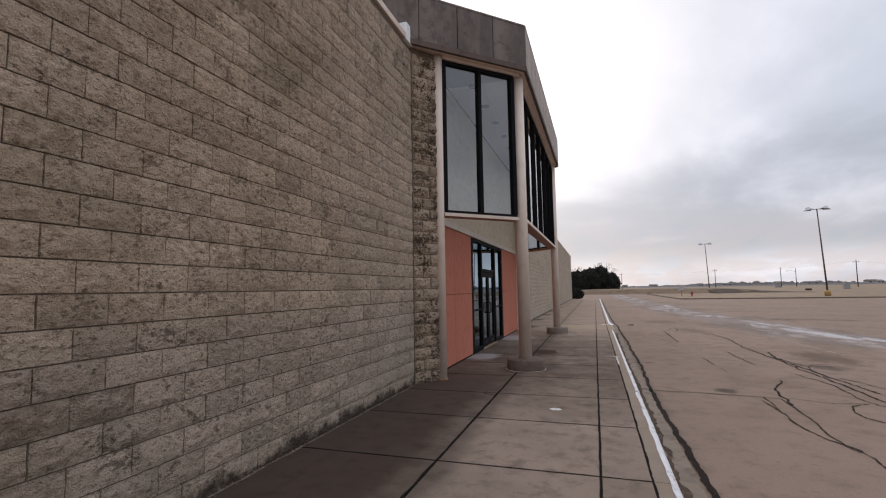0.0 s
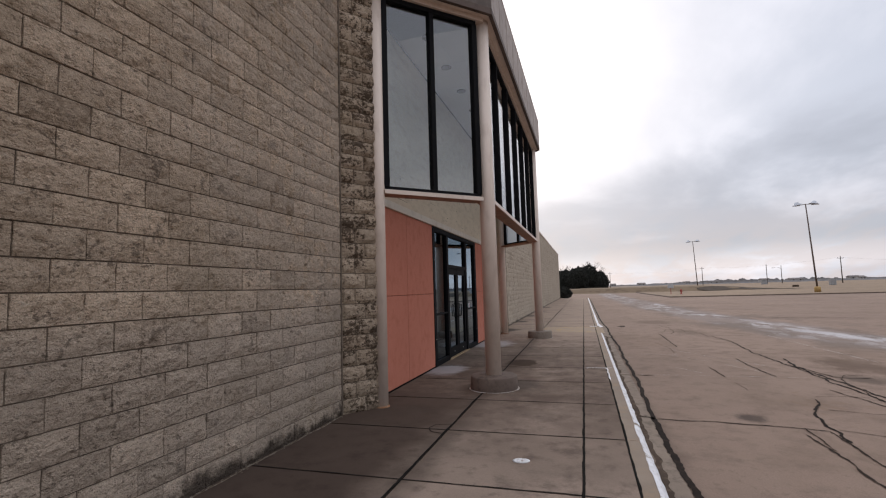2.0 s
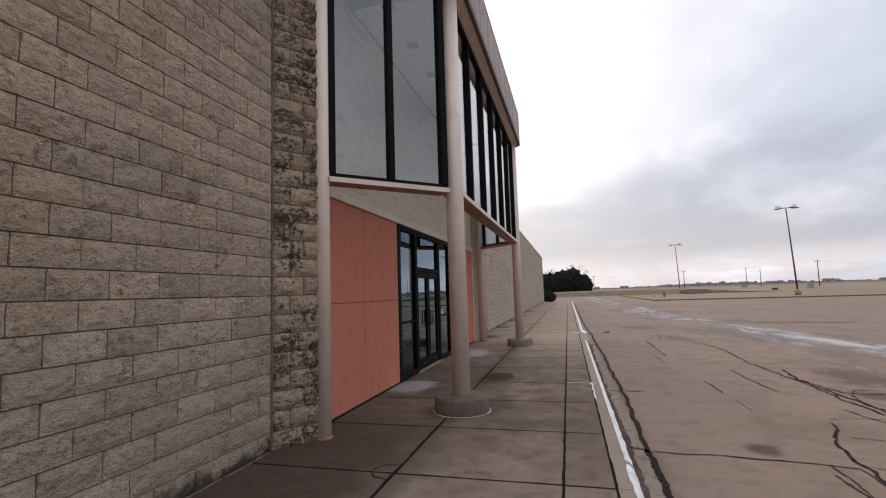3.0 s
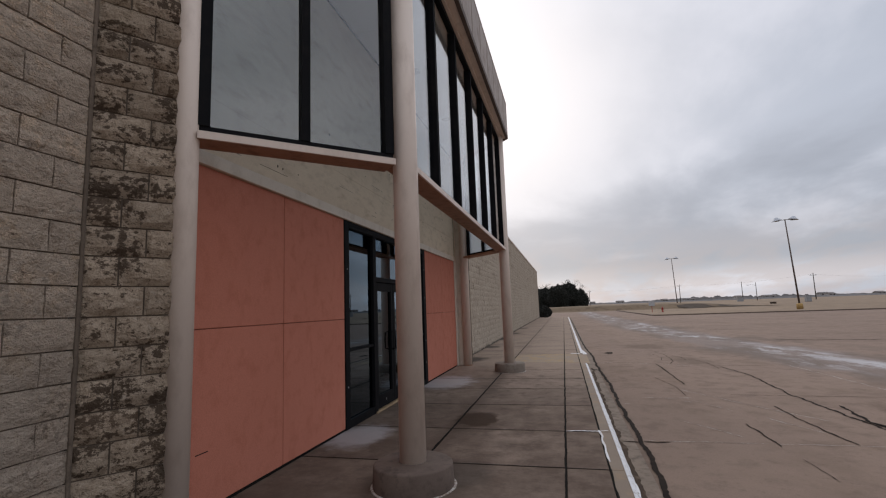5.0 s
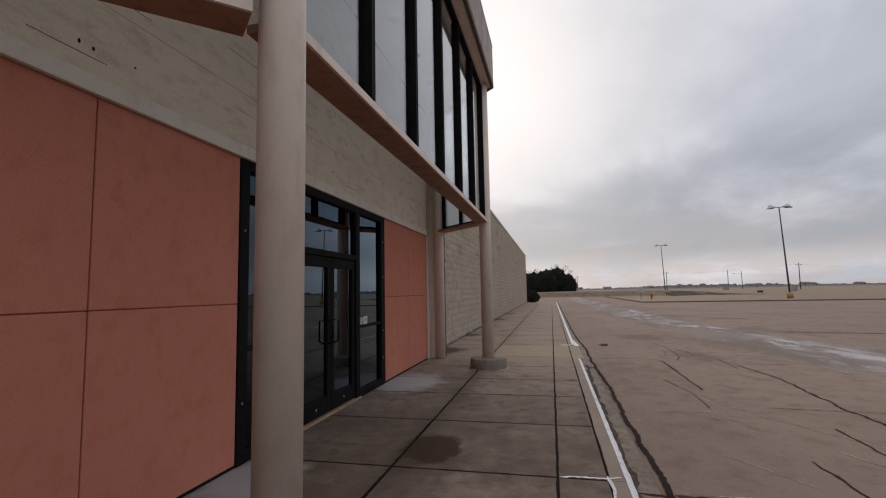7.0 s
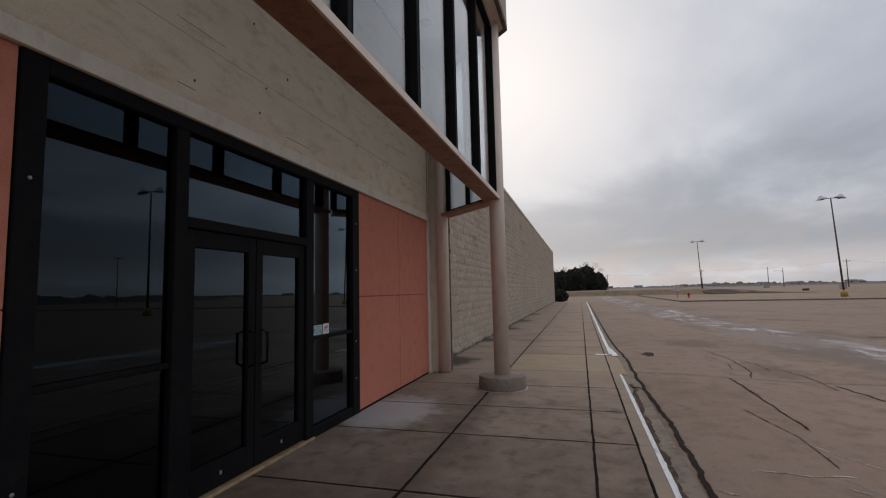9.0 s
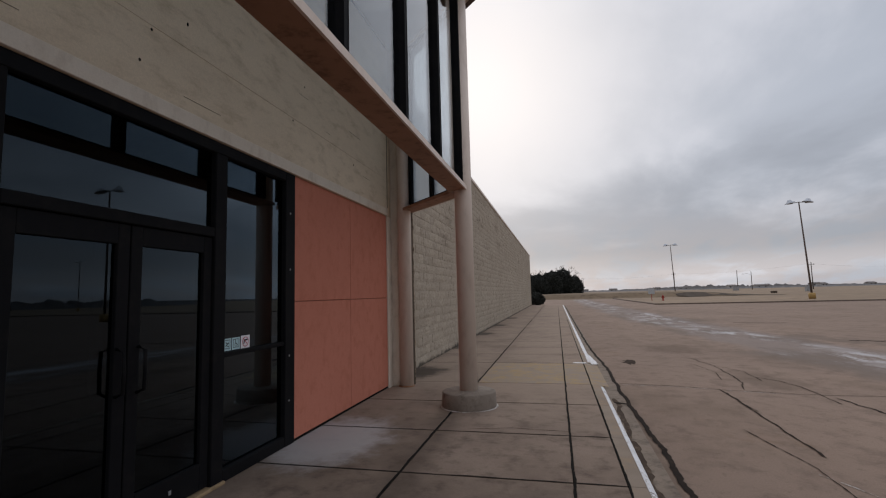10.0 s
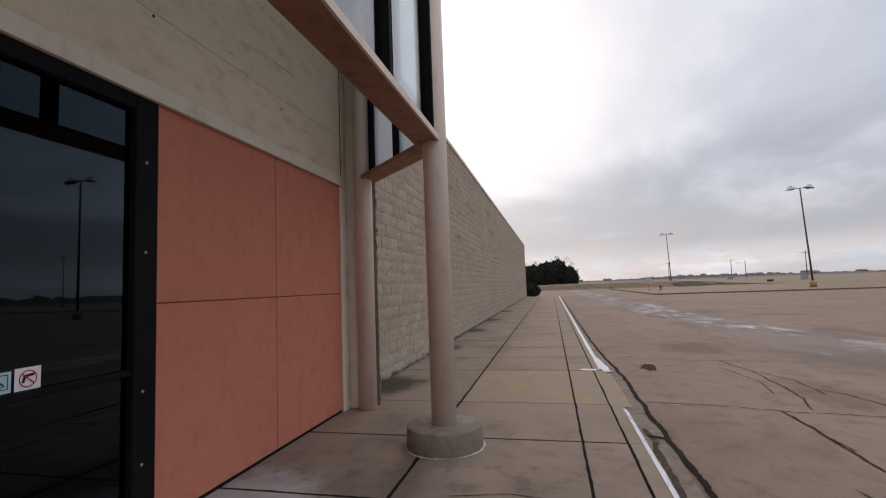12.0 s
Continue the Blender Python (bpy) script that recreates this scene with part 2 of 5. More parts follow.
def lot_stain(n, where, colour):
    x, y = axis(n, where, 0), axis(n, where, 1)
    # pale dried salt along a shallow drain that runs away from the building
    line = n.math("ADD", n.math("DIVIDE", 67.0, n.math("MAXIMUM", y, 9.0)), 3.6)
    warp = n.math("MULTIPLY", n.math("SUBTRACT", n.noise(where, 0.35, 5, 0.62, (1, 0.7, 1)), 0.5), 2.6)
    side = n.math("ADD", n.math("SUBTRACT", x, line), warp)
    off = n.math("ABSOLUTE", side)
    core = n.math("SUBTRACT", 1.0, n.step(off, 0.1, 1.05))
    second = n.math("MULTIPLY", n.math("SUBTRACT", 1.0, n.step(n.math("ABSOLUTE", n.math("ADD", side, 0.95)), 0.1, 0.9)), 0.6)
    band = n.math("MAXIMUM", core, second)
    streak = n.math("MULTIPLY", n.step(n.noise(where, 1.3, 6, 0.75, (1.0, 0.3, 1)), 0.44, 0.58), n.step(n.noise(where, 0.3, 4, 0.6), 0.36, 0.56))
    damp = n.math("SUBTRACT", 1.0, n.step(n.math("ABSOLUTE", n.math("ADD", side, 0.4)), 0.9, 1.9))
    colour = n.mix(n.math("MULTIPLY", damp, 0.7), colour, (0.225, 0.185, 0.165))
    dark = n.math("MULTIPLY", n.math("SUBTRACT", 1.0, n.step(off, 1.6, 3.2)), n.step(n.noise(where, 0.6, 5, 0.65, (1, 0.35, 1)), 0.48, 0.6))
    colour = n.mix(n.math("MULTIPLY", dark, 0.5), colour, (0.13, 0.10, 0.08))
    rough = n.math("MULTIPLY", n.math("SUBTRACT", n.noise(where, 4.0, 5, 0.7, (1, 0.5, 1)), 0.5), 1.6)
    for sx, sy, wide, deep, tone, most in ((1.92, 8.36, 0.20, 0.24, (0.06, 0.045, 0.037), 0.85), (4.9, 12.6, 0.7, 1.3, (0.105, 0.068, 0.047), 0.75), (4.4, 11.1, 0.45, 0.6, (0.07, 0.052, 0.041), 0.65), (3.3, 19.3, 0.7, 1.2, (0.12, 0.085, 0.062), 0.5), (2.9, 24.0, 0.9, 1.3, (0.11, 0.075, 0.053), 0.5)):
        away = n.math("SQRT", n.math("ADD", n.math("POWER", n.math("DIVIDE", n.math("SUBTRACT", x, sx), wide), 2.0), n.math("POWER", n.math("DIVIDE", n.math("SUBTRACT", y, sy), deep), 2.0)))
        spot = n.math("SUBTRACT", 1.0, n.step(n.math("ADD", away, rough), 0.35, 1.1))
        colour = n.mix(n.math("MULTIPLY", spot, most), colour, tone)
    fleck = n.step(n.noise(where, 14.0, 5, 0.75, (1, 0.7, 1)), 0.56, 0.66)
    colour = n.mix(n.math("MULTIPLY", fleck, 0.35), colour, (0.13, 0.092, 0.068))
    rust = n.math("MULTIPLY", n.step(n.noise(where, 0.45, 6, 0.7, (1, 0.8, 1), 0.5), 0.58, 0.70), 0.45)
    colour = n.mix(rust, colour, (0.19, 0.115, 0.068))
    mottle = n.step(n.noise(where, 0.55, 6, 0.68, (1, 0.6, 1)), 0.48, 0.68)
    colour = n.mix(n.math("MULTIPLY", mottle, 0.45), colour, (0.165, 0.116, 0.083))
    silt = n.math("MULTIPLY", n.math("SUBTRACT", 1.0, n.step(n.math("ADD", x, n.math("MULTIPLY", n.math("SUBTRACT", n.noise(where, 2.0, 5, 0.6), 0.5), 0.5)), 0.72, 0.98)), n.math("SUBTRACT", 1.0, n.step(y, 17.0, 18.2)))
    colour = n.mix(n.math("MULTIPLY", silt, 0.6), colour, (0.115, 0.083, 0.061))
    return n.mix(n.math("MULTIPLY", n.math("MULTIPLY", band, streak), 0.85), colour, (0.50, 0.48, 0.475))


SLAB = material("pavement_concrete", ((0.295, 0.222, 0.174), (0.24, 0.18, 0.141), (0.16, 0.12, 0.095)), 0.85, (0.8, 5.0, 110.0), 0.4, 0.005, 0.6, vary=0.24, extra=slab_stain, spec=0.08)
LOT = material("lot_concrete", ((0.275, 0.196, 0.150), (0.24, 0.171, 0.132), (0.195, 0.139, 0.108)), 0.9, (0.12, 3.0, 90.0), 0.35, 0.006, 0.7, extra=lot_stain, spec=0.12)
GUTTER = material("gutter_concrete", ((0.24, 0.185, 0.14), (0.19, 0.147, 0.112), (0.12, 0.092, 0.072)), 0.9, (2.0, 9.0, 120.0), 0.4, 0.006, 0.4)
# near-black joint dirt; the same colour also draws gaps and the ceiling shadow line
JOINT = material("joint_dirt", ((0.016, 0.014, 0.012), (0.012, 0.011, 0.010), (0.025, 0.021, 0.018)), 0.95, (2, 20, 120), 0.3, spec=0.05)
GUTTER_DIRT = material("gutter_dirt", ((0.085, 0.062, 0.047), (0.065, 0.047, 0.036), (0.15, 0.11, 0.083)), 0.95, (1, 9, 90), 0.4, spec=0.05)
CRACK = material("crack_dirt", ((0.045, 0.032, 0.025), (0.028, 0.021, 0.017), (0.095, 0.07, 0.053)), 0.95, (1, 7, 90), 0.3, spec=0.05)
TAR = material("tar_seal", ((0.016, 0.011, 0.009), (0.022, 0.016, 0.013), (0.04, 0.029, 0.022)), 0.9, (2, 14, 120), 0.4, 0.004, spec=0.08)


def worn_paint(paint, under, start, end):
    def extra(n, where, colour):
        worn = n.step(n.math("ADD", n.math("MULTIPLY", n.noise(where, 5.0, 6, 0.7), 0.6), n.math("MULTIPLY", n.noise(where, 40.0, 4, 0.7), 0.4)), start, end)
        return n.mix(worn, colour, under)
    return extra


WHITE_LINE = material("white_paint", ((0.72, 0.72, 0.73), (0.66, 0.65, 0.65), (0.56, 0.54, 0.52)), 0.6, (1.2, 9.0, 90.0), 0.2, 0.003, 0.15, extra=worn_paint(None, (0.26, 0.21, 0.165), 0.555, 0.61))
PALE_STAIN = material("pale_salt_stain", ((0.52, 0.48, 0.44), (0.46, 0.42, 0.38), (0.36, 0.32, 0.28)), 0.9, (1.2, 9.0, 90.0), 0.2, 0.003, 0.3, extra=worn_paint(None, (0.235, 0.17, 0.13), 0.46, 0.56))
KERB = material("kerb_concrete", ((0.285, 0.222, 0.168), (0.24, 0.186, 0.14), (0.31, 0.22, 0.145)), 0.85, (1.5, 3.5, 120.0), 0.3, 0.004, 0.3)
YELLOW_SLAB = material("worn_yellow_paint", ((0.34, 0.225, 0.10), (0.29, 0.205, 0.118), (0.25, 0.19, 0.14)), 0.8, (0.9, 4.0, 120.0), 0.25, 0.003, 0.3, extra=worn_paint(None, (0.262, 0.2, 0.154), 0.44, 0.56))
YELLOW = material("yellow_paint", ((0.44, 0.27, 0.09), (0.39, 0.24, 0.085), (0.31, 0.21, 0.10)), 0.6, (1, 6, 60), 0.2)
PINK = material("salmon_stucco", ((0.555, 0.205, 0.14), (0.53, 0.194, 0.131), (0.48, 0.168, 0.110)), 0.92, (0.7, 6.0, 90.0), 0.5, 0.005, 0.5, (1, 1, 0.8), spec=0.12)
CONCRETE = material("board_marked_concrete", ((0.70, 0.575, 0.425), (0.645, 0.525, 0.385), (0.54, 0.43, 0.305)), 0.88, (0.5, 5.0, 90.0), 0.4, 0.006, 0.4, (1, 0.6, 1.6), spec=0.12)
SMOOTH_CONCRETE = material("smooth_pale_concrete", ((0.74, 0.655, 0.555), (0.69, 0.605, 0.505), (0.60, 0.515, 0.42)), 0.85, (0.6, 6.0, 90.0), 0.2, 0.004, 0.25, (1, 1, 0.5), spec=0.12)
# the pink stucco with the joint recess's shadow put into the colour
PINK_JOINT = material("shadowed_stucco_joint", ((0.27, 0.092, 0.062), (0.22, 0.074, 0.05), (0.17, 0.058, 0.04)), 0.95, (1, 9, 90), 0.3, spec=0.05)
PLASTER = material("white_plaster", ((0.80, 0.81, 0.81), (0.77, 0.78, 0.78), (0.73, 0.73, 0.73)), 0.9, (0.5, 5.0, 120.0), 0.1, 0.003, 0.08)
BEIGE = material("beige_paint", ((0.70, 0.585, 0.495), (0.67, 0.555, 0.47), (0.59, 0.48, 0.40)), 0.5, (0.8, 7.0, 150.0), 0.12, 0.002, 0.1, (1, 1, 0.4))
BROWN = material("brown_painted_steel", ((0.36, 0.20, 0.125), (0.31, 0.168, 0.104), (0.20, 0.108, 0.067)), 0.6, (0.8, 8.0, 120.0), 0.15, 0.002, 0.15)
BLACK = material("black_anodised_metal", ((0.010, 0.010, 0.011), (0.008, 0.008, 0.009), (0.014, 0.013, 0.013)), 0.62, (1, 9, 150), 0.05, 0.002, 0.1, spec=0.045)


def rain_streaks(n, where, colour):
    run = n.step(n.noise(where, 2.2, 6, 0.65, (1, 1, 0.18)), 0.42, 0.62)
    return n.mix(n.math("MULTIPLY", run, 0.6), colour, (0.075, 0.06, 0.052))


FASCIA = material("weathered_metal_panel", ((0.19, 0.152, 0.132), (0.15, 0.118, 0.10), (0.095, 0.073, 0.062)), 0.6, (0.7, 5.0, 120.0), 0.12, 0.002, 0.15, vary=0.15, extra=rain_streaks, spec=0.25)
# same panel metal, with the long side's extra sky light put into its colour
FASCIA_LIT = material("sky_lit_metal_panel", ((0.36, 0.30, 0.262), (0.32, 0.265, 0.23), (0.25, 0.20, 0.172)), 0.6, (0.7, 5.0, 120.0), 0.12, 0.002, 0.15, vary=0.12, spec=0.25)
TIMBER = material("worn_yellow_strip", ((0.36, 0.25, 0.14), (0.31, 0.215, 0.12), (0.22, 0.155, 0.09)), 0.8, (1, 9, 60), 0.2)
DIRTY_BASE = material("column_base_concrete", ((0.165, 0.12, 0.096), (0.125, 0.09, 0.072), (0.09, 0.066, 0.053)), 0.9, (2, 9, 100), 0.4, 0.006, 0.3)
DRUM_GREY = material("weathered_drum_concrete", ((0.25, 0.205, 0.165), (0.20, 0.16, 0.128), (0.15, 0.12, 0.097)), 0.9, (2, 9, 100), 0.4, 0.006, 0.3)
GRASS = material("dry_grass", ((0.275, 0.194, 0.126), (0.225, 0.158, 0.102), (0.155, 0.109, 0.071)), 0.95, (0.03, 0.5, 12.0), 0.5, 0.05, 0.4)
BANK = material("brown_grass_bank", ((0.19, 0.132, 0.082), (0.155, 0.107, 0.066), (0.10, 0.068, 0.042)), 0.95, (0.06, 0.8, 8.0), 0.5, 0.05, 0.4)
DIRT = material("bare_earth", ((0.075, 0.054, 0.038), (0.06, 0.044, 0.031), (0.045, 0.033, 0.024)), 0.95, (0.1, 1.5, 12.0), 0.5, 0.05, 0.4)
STEEL = material("galvanised_steel", ((0.33, 0.33, 0.33), (0.28, 0.28, 0.28), (0.22, 0.21, 0.21)), 0.5, (0.5, 5, 50), 0.05, 0.002, 0.1, metal=0.4)
RUST_POLE = material("brown_pole_paint", ((0.12, 0.085, 0.068), (0.10, 0.07, 0.056), (0.08, 0.055, 0.045)), 0.7, (0.5, 5, 50), 0.05, 0.002, 0.1)
LAMP_HEAD = material("pale_lamp_housing", ((0.55, 0.57, 0.60), (0.50, 0.52, 0.55), (0.45, 0.46, 0.48)), 0.4, (0.5, 5, 50), 0.0, 0.002, 0.05)
WOOD_POLE = material("timber_pole", ((0.12, 0.10, 0.085), (0.10, 0.085, 0.07), (0.08, 0.068, 0.058)), 0.9, (0.5, 5, 50), 0.1)
BARK = material("bark", ((0.085, 0.065, 0.05), (0.07, 0.055, 0.042), (0.055, 0.043, 0.034)), 0.95, (1, 8, 40), 0.5)
NEEDLES = material("dark_evergreen", ((0.032, 0.034, 0.028), (0.026, 0.027, 0.023), (0.045, 0.040, 0.030)), 0.9, (0.8, 5, 30), 0.0, fine=0.4)
# far woods and siding are greyed in colour to give distance haze
FAR_WOOD = material("haze_greyed_woods", ((0.20, 0.19, 0.185), (0.17, 0.163, 0.16), (0.24, 0.21, 0.19)), 0.95, (0.01, 0.2, 3), 0.0)
FAR_WALL = material("far_pale_siding", ((0.36, 0.35, 0.34), (0.29, 0.28, 0.275), (0.24, 0.23, 0.22)), 0.9, (0.02, 0.2, 3), 0.0)
FAR_ROOF = material("far_roof", ((0.17, 0.15, 0.14), (0.14, 0.125, 0.12), (0.2, 0.17, 0.15)), 0.9, (0.02, 0.2, 3), 0.0)
RED = material("red_paint", ((0.36, 0.045, 0.03), (0.30, 0.04, 0.03), (0.24, 0.05, 0.04)), 0.55, (1, 6, 60), 0.1)
RUST = material("orange_rust", ((0.30, 0.15, 0.075), (0.24, 0.115, 0.055), (0.34, 0.24, 0.17)), 0.9, (4, 20, 90), 0.4)
SIGN_BACK = material("sign_aluminium", ((0.42, 0.42, 0.42), (0.38, 0.38, 0.38), (0.34, 0.33, 0.33)), 0.5, (1, 6, 60), 0.0)
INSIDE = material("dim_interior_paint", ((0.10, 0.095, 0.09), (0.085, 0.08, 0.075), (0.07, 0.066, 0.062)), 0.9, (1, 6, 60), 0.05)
TILE = material("interior_floor_tile", ((0.22, 0.21, 0.20), (0.19, 0.18, 0.17), (0.16, 0.15, 0.145)), 0.5, (1, 6, 60), 0.05)
STICKER_BLUE = material("pale_blue_sticker", ((0.42, 0.60, 0.62), (0.40, 0.57, 0.60), (0.38, 0.54, 0.57)), 0.5, (2, 20, 90), 0.0, fine=0.05)
STICKER_WHITE = material("white_sticker", ((0.78, 0.75, 0.77), (0.75, 0.72, 0.74), (0.72, 0.69, 0.71)), 0.5, (2, 20, 90), 0.0, fine=0.05)
INK = material("black_ink", ((0.015, 0.015, 0.017), (0.02, 0.02, 0.02), (0.02, 0.02, 0.02)), 0.6, (2, 20, 90), 0.0, fine=0.05)
SIGN_RED = material("red_ink", ((0.45, 0.03, 0.05), (0.42, 0.03, 0.05), (0.40, 0.03, 0.05)), 0.6, (2, 20, 90), 0.0, fine=0.05)
DEBRIS = material("dead_leaves", ((0.20, 0.15, 0.10), (0.13, 0.10, 0.07), (0.35, 0.31, 0.26)), 0.95, (3, 30, 90), 0.0)


def pane_material(name, tint, bare=0.04, film=(1, 1, 1), haze=0.0, slope=5.0):
    m = bpy.data.materials.new(name)
    m.use_nodes = True
    n = Nodes(m.node_tree)
    clear, gloss = n.add("ShaderNodeBsdfTransparent"), n.add("ShaderNodeBsdfGlossy", Roughness=0.0)
    clear.inputs[0].default_value, gloss.inputs[0].default_value = (*tint, 1), (*film, 1)
    face = n.add("ShaderNodeLayerWeight", Blend=0.5).outputs["Facing"]
    f = n.math("ADD", n.math("MULTIPLY", n.math("POWER", face, slope), 1.0 - bare), bare, True)
    mixer = n.add("ShaderNodeMixShader")
    n.link(f, mixer.inputs[0]), n.link(clear.outputs[0], mixer.inputs[1]), n.link(gloss.outputs[0], mixer.inputs[2])
    last = mixer.outputs[0]
    # a pale translucent haze mixed over the clear glass
    if haze:
        veil, hazy = n.add("ShaderNodeBsdfTranslucent"), n.add("ShaderNodeMixShader", Fac=haze)
        veil.inputs[0].default_value = (0.62, 0.66, 0.68, 1)
        n.link(last, hazy.inputs[1]), n.link(veil.outputs[0], hazy.inputs[2])
        last = hazy.outputs[0]
    n.link(last, n.add("ShaderNodeOutputMaterial").inputs[0])
    return m


BAY_GLASS = pane_material("bay_glass", (0.80, 0.85, 0.88), 0.08)
# panes of the far B-C side, with the pale haze put into their shader
HAZED_GLASS = pane_material("hazed_bay_glass", (0.80, 0.85, 0.88), 0.08, haze=0.4)
DOOR_GLASS = pane_material("dark_door_glass", (0.20, 0.205, 0.22), 0.032, (0.66, 0.85, 1.0), slope=3.2)


# ---- mesh helpers ----
def finish(name, bm, mat):
    bmesh.ops.recalc_face_normals(bm, faces=bm.faces)
    me = bpy.data.meshes.new(name)
    bm.to_mesh(me)
    bm.free()
    me.materials.append(mat)
    return me


def thing(name, bm, mat, label="", category="", group="", kind="", at=(0, 0, 0)):
    ob = new(name, finish(name, bm, mat))
    ob.location = at
    return tagged(ob, label, category, group, kind)


def holder(name, at, label, category, group="", kind=""):
    ob = new(name)
    ob.location = at
    ob.empty_display_size = 0.2
    return tagged(ob, label, category, group, kind)


def whole(ob):
    m = ob.matrix_basis.copy()
    return whole(ob.parent) @ ob.matrix_parent_inverse @ m if ob.parent else m


def part(name, bm, mat, parent, label="", local=False):
    """A mesh under a thing; its coordinates are the world's unless local."""
    ob = new(name, bm if isinstance(bm, bpy.types.Mesh) else finish(name, bm, mat))
    ob.parent = parent
    if not local:
        ob.matrix_parent_inverse = whole(parent).inverted()
    return tagged(ob, label)


def box(x0, x1, y0, y1, z0, z1, bevel=0.0, bm=None, segments=1):
    out = bm or bmesh.new()
    made = bmesh.ops.create_cube(out, size=1.0)["verts"]
    for v in made:
        v.co = Vector(((x0 + x1) / 2 + v.co.x * (x1 - x0), (y0 + y1) / 2 + v.co.y * (y1 - y0), (z0 + z1) / 2 + v.co.z * (z1 - z0)))
    if bevel:
        edges = list({e for v in made for e in v.link_edges})
        bmesh.ops.bevel(out, geom=edges, offset=bevel, segments=segments, affect="EDGES", profile=0.5)
    return out


def slant_box(a, b, thick, z0, z1, shift=0.0, bevel=0.0, bm=None):
    """A box that stands along the plan line a-b, thick across it; shift moves it to the right of the way."""
    out = bm or bmesh.new()
    a, b = Vector(a), Vector(b)
    d = (b - a).normalized()
    r = Vector((d.y, -d.x))
    made = bmesh.ops.create_cube(out, size=1.0)["verts"]
    for v in made:
        p = (a + b) / 2 + d * v.co.x * (b - a).length + r * (v.co.y * thick + shift)
        v.co = Vector((p.x, p.y, (z0 + z1) / 2 + v.co.z * (z1 - z0)))
    if bevel:
        bmesh.ops.bevel(out, geom=list({e for v in made for e in v.link_edges}), offset=bevel, segments=2, affect="EDGES", profile=0.5)
    return out


def lathe(profile, centre=(0, 0), sides=32, bm=None):
    """A turned solid from (radius, z) pairs."""
    out = bm or bmesh.new()
    rings = [[out.verts.new((centre[0] + r * math.cos(2 * math.pi * i / sides), centre[1] + r * math.sin(2 * math.pi * i / sides), z)) for i in range(sides)] for r, z in profile]
    for lo, hi in zip(rings, rings[1:]):
        for i in range(sides):
            out.faces.new((lo[i], lo[(i + 1) % sides], hi[(i + 1) % sides], hi[i])).smooth = True
    out.faces.new(rings[0][::-1]), out.faces.new(rings[-1])
    return out


def sweep(path, profile, bm=None):
    """A bar with the closed profile of (right of the way, z) pairs, mitred along the plan path."""
    out = bm or bmesh.new()
    pts = [Vector(p) for p in path]
    rings = []
    for i, p in enumerate(pts):
        d0 = (p - pts[i - 1]).normalized() if i else (pts[1] - p).normalized()
        d1 = (pts[i + 1] - p).normalized() if i < len(pts) - 1 else d0
        r0, r1 = Vector((d0.y, -d0.x)), Vector((d1.y, -d1.x))
        m = (r0 + r1).normalized()
        m /= max(m.dot(r0), 0.3)
        rings.append([out.verts.new((p.x + m.x * o, p.y + m.y * o, z)) for o, z in profile])
    n = len(profile)
    for a, b in zip(rings, rings[1:]):
        for i in range(n):
            out.faces.new((a[i], a[(i + 1) % n], b[(i + 1) % n], b[i]))
    out.faces.new(rings[0]), out.faces.new(rings[-1][::-1])
    return out


def tube(points, r0, r1, sides=8, bm=None):
    out = bm or bmesh.new()
    pts, rings = [Vector(p) for p in points], []
    for i, p in enumerate(pts):
        d = (pts[min(i + 1, len(pts) - 1)] - pts[max(i - 1, 0)]).normalized()
        u = d.orthogonal().normalized()
        v = d.cross(u)
        r = r0 + (r1 - r0) * i / (len(pts) - 1)
        rings.append([out.verts.new(p + (u * math.cos(2 * math.pi * k / sides) + v * math.sin(2 * math.pi * k / sides)) * r) for k in range(sides)])
    for a, b in zip(rings, rings[1:]):
        for k in range(sides):
            out.faces.new((a[k], a[(k + 1) % sides], b[(k + 1) % sides], b[k])).smooth = True
    out.faces.new(rings[0][::-1]), out.faces.new(rings[-1])
    return out


def ease(v, a, b):
    s = min(max((v - a) / (b - a), 0.0), 1.0)
    return s * s * (3 - 2 * s)


WALK = 0.05                       # top of the pavement
RAMP = (18.05, 20.30)             # flush stretch of the kerb


def lot_z(x, y):
    """The lot lies a kerb below the pavement and swells up to it at the ramp."""
    swell = ease(y, 15.0, 18.0) * (1 - ease(y, 20.3, 23.5)) * (1 - ease(x, 1.2, 4.0))
    return -0.08 + 0.085 * swell


def ribbon(points, width, lift, wobble=0.3, step=0.18, seed=1, height=lot_z):
    """A thin uneven strip along the plan points, on the ground."""
    rng = random.Random(seed)
    bm = bmesh.new()
    dense = []
    for a, b in zip(points, points[1:]):
        k = max(1, int(math.dist(a, b) / step))
        dense += [Vector(a).lerp(Vector(b), i / k) for i in range(k)]
    dense.append(Vector(points[-1]))
    last = None
    for i, p in enumerate(dense):
        d = (dense[min(i + 1, len(dense) - 1)] - dense[max(i - 1, 0)]).normalized()
        r = Vector((d.y, -d.x))
        c = p + r * (noise.noise(Vector((p.x * 3.1, p.y * 3.1, seed))) * width * wobble * 2.2 + rng.uniform(-1, 1) * width * wobble * 0.25)
        taper = 1.0 if 0 < i < len(dense) - 1 else 0.35
        wl, wr = (width * 0.5 * (1 + rng.uniform(-wobble, wobble)) * taper for _ in (0, 1))
        a, b = c - r * wl, c + r * wr
        now = (bm.verts.new((a.x, a.y, height(a.x, a.y) + lift)), bm.verts.new((b.x, b.y, height(b.x, b.y) + lift)))
        if last:
            bm.faces.new((last[0], last[1], now[1], now[0]))
        last = now
    return bm


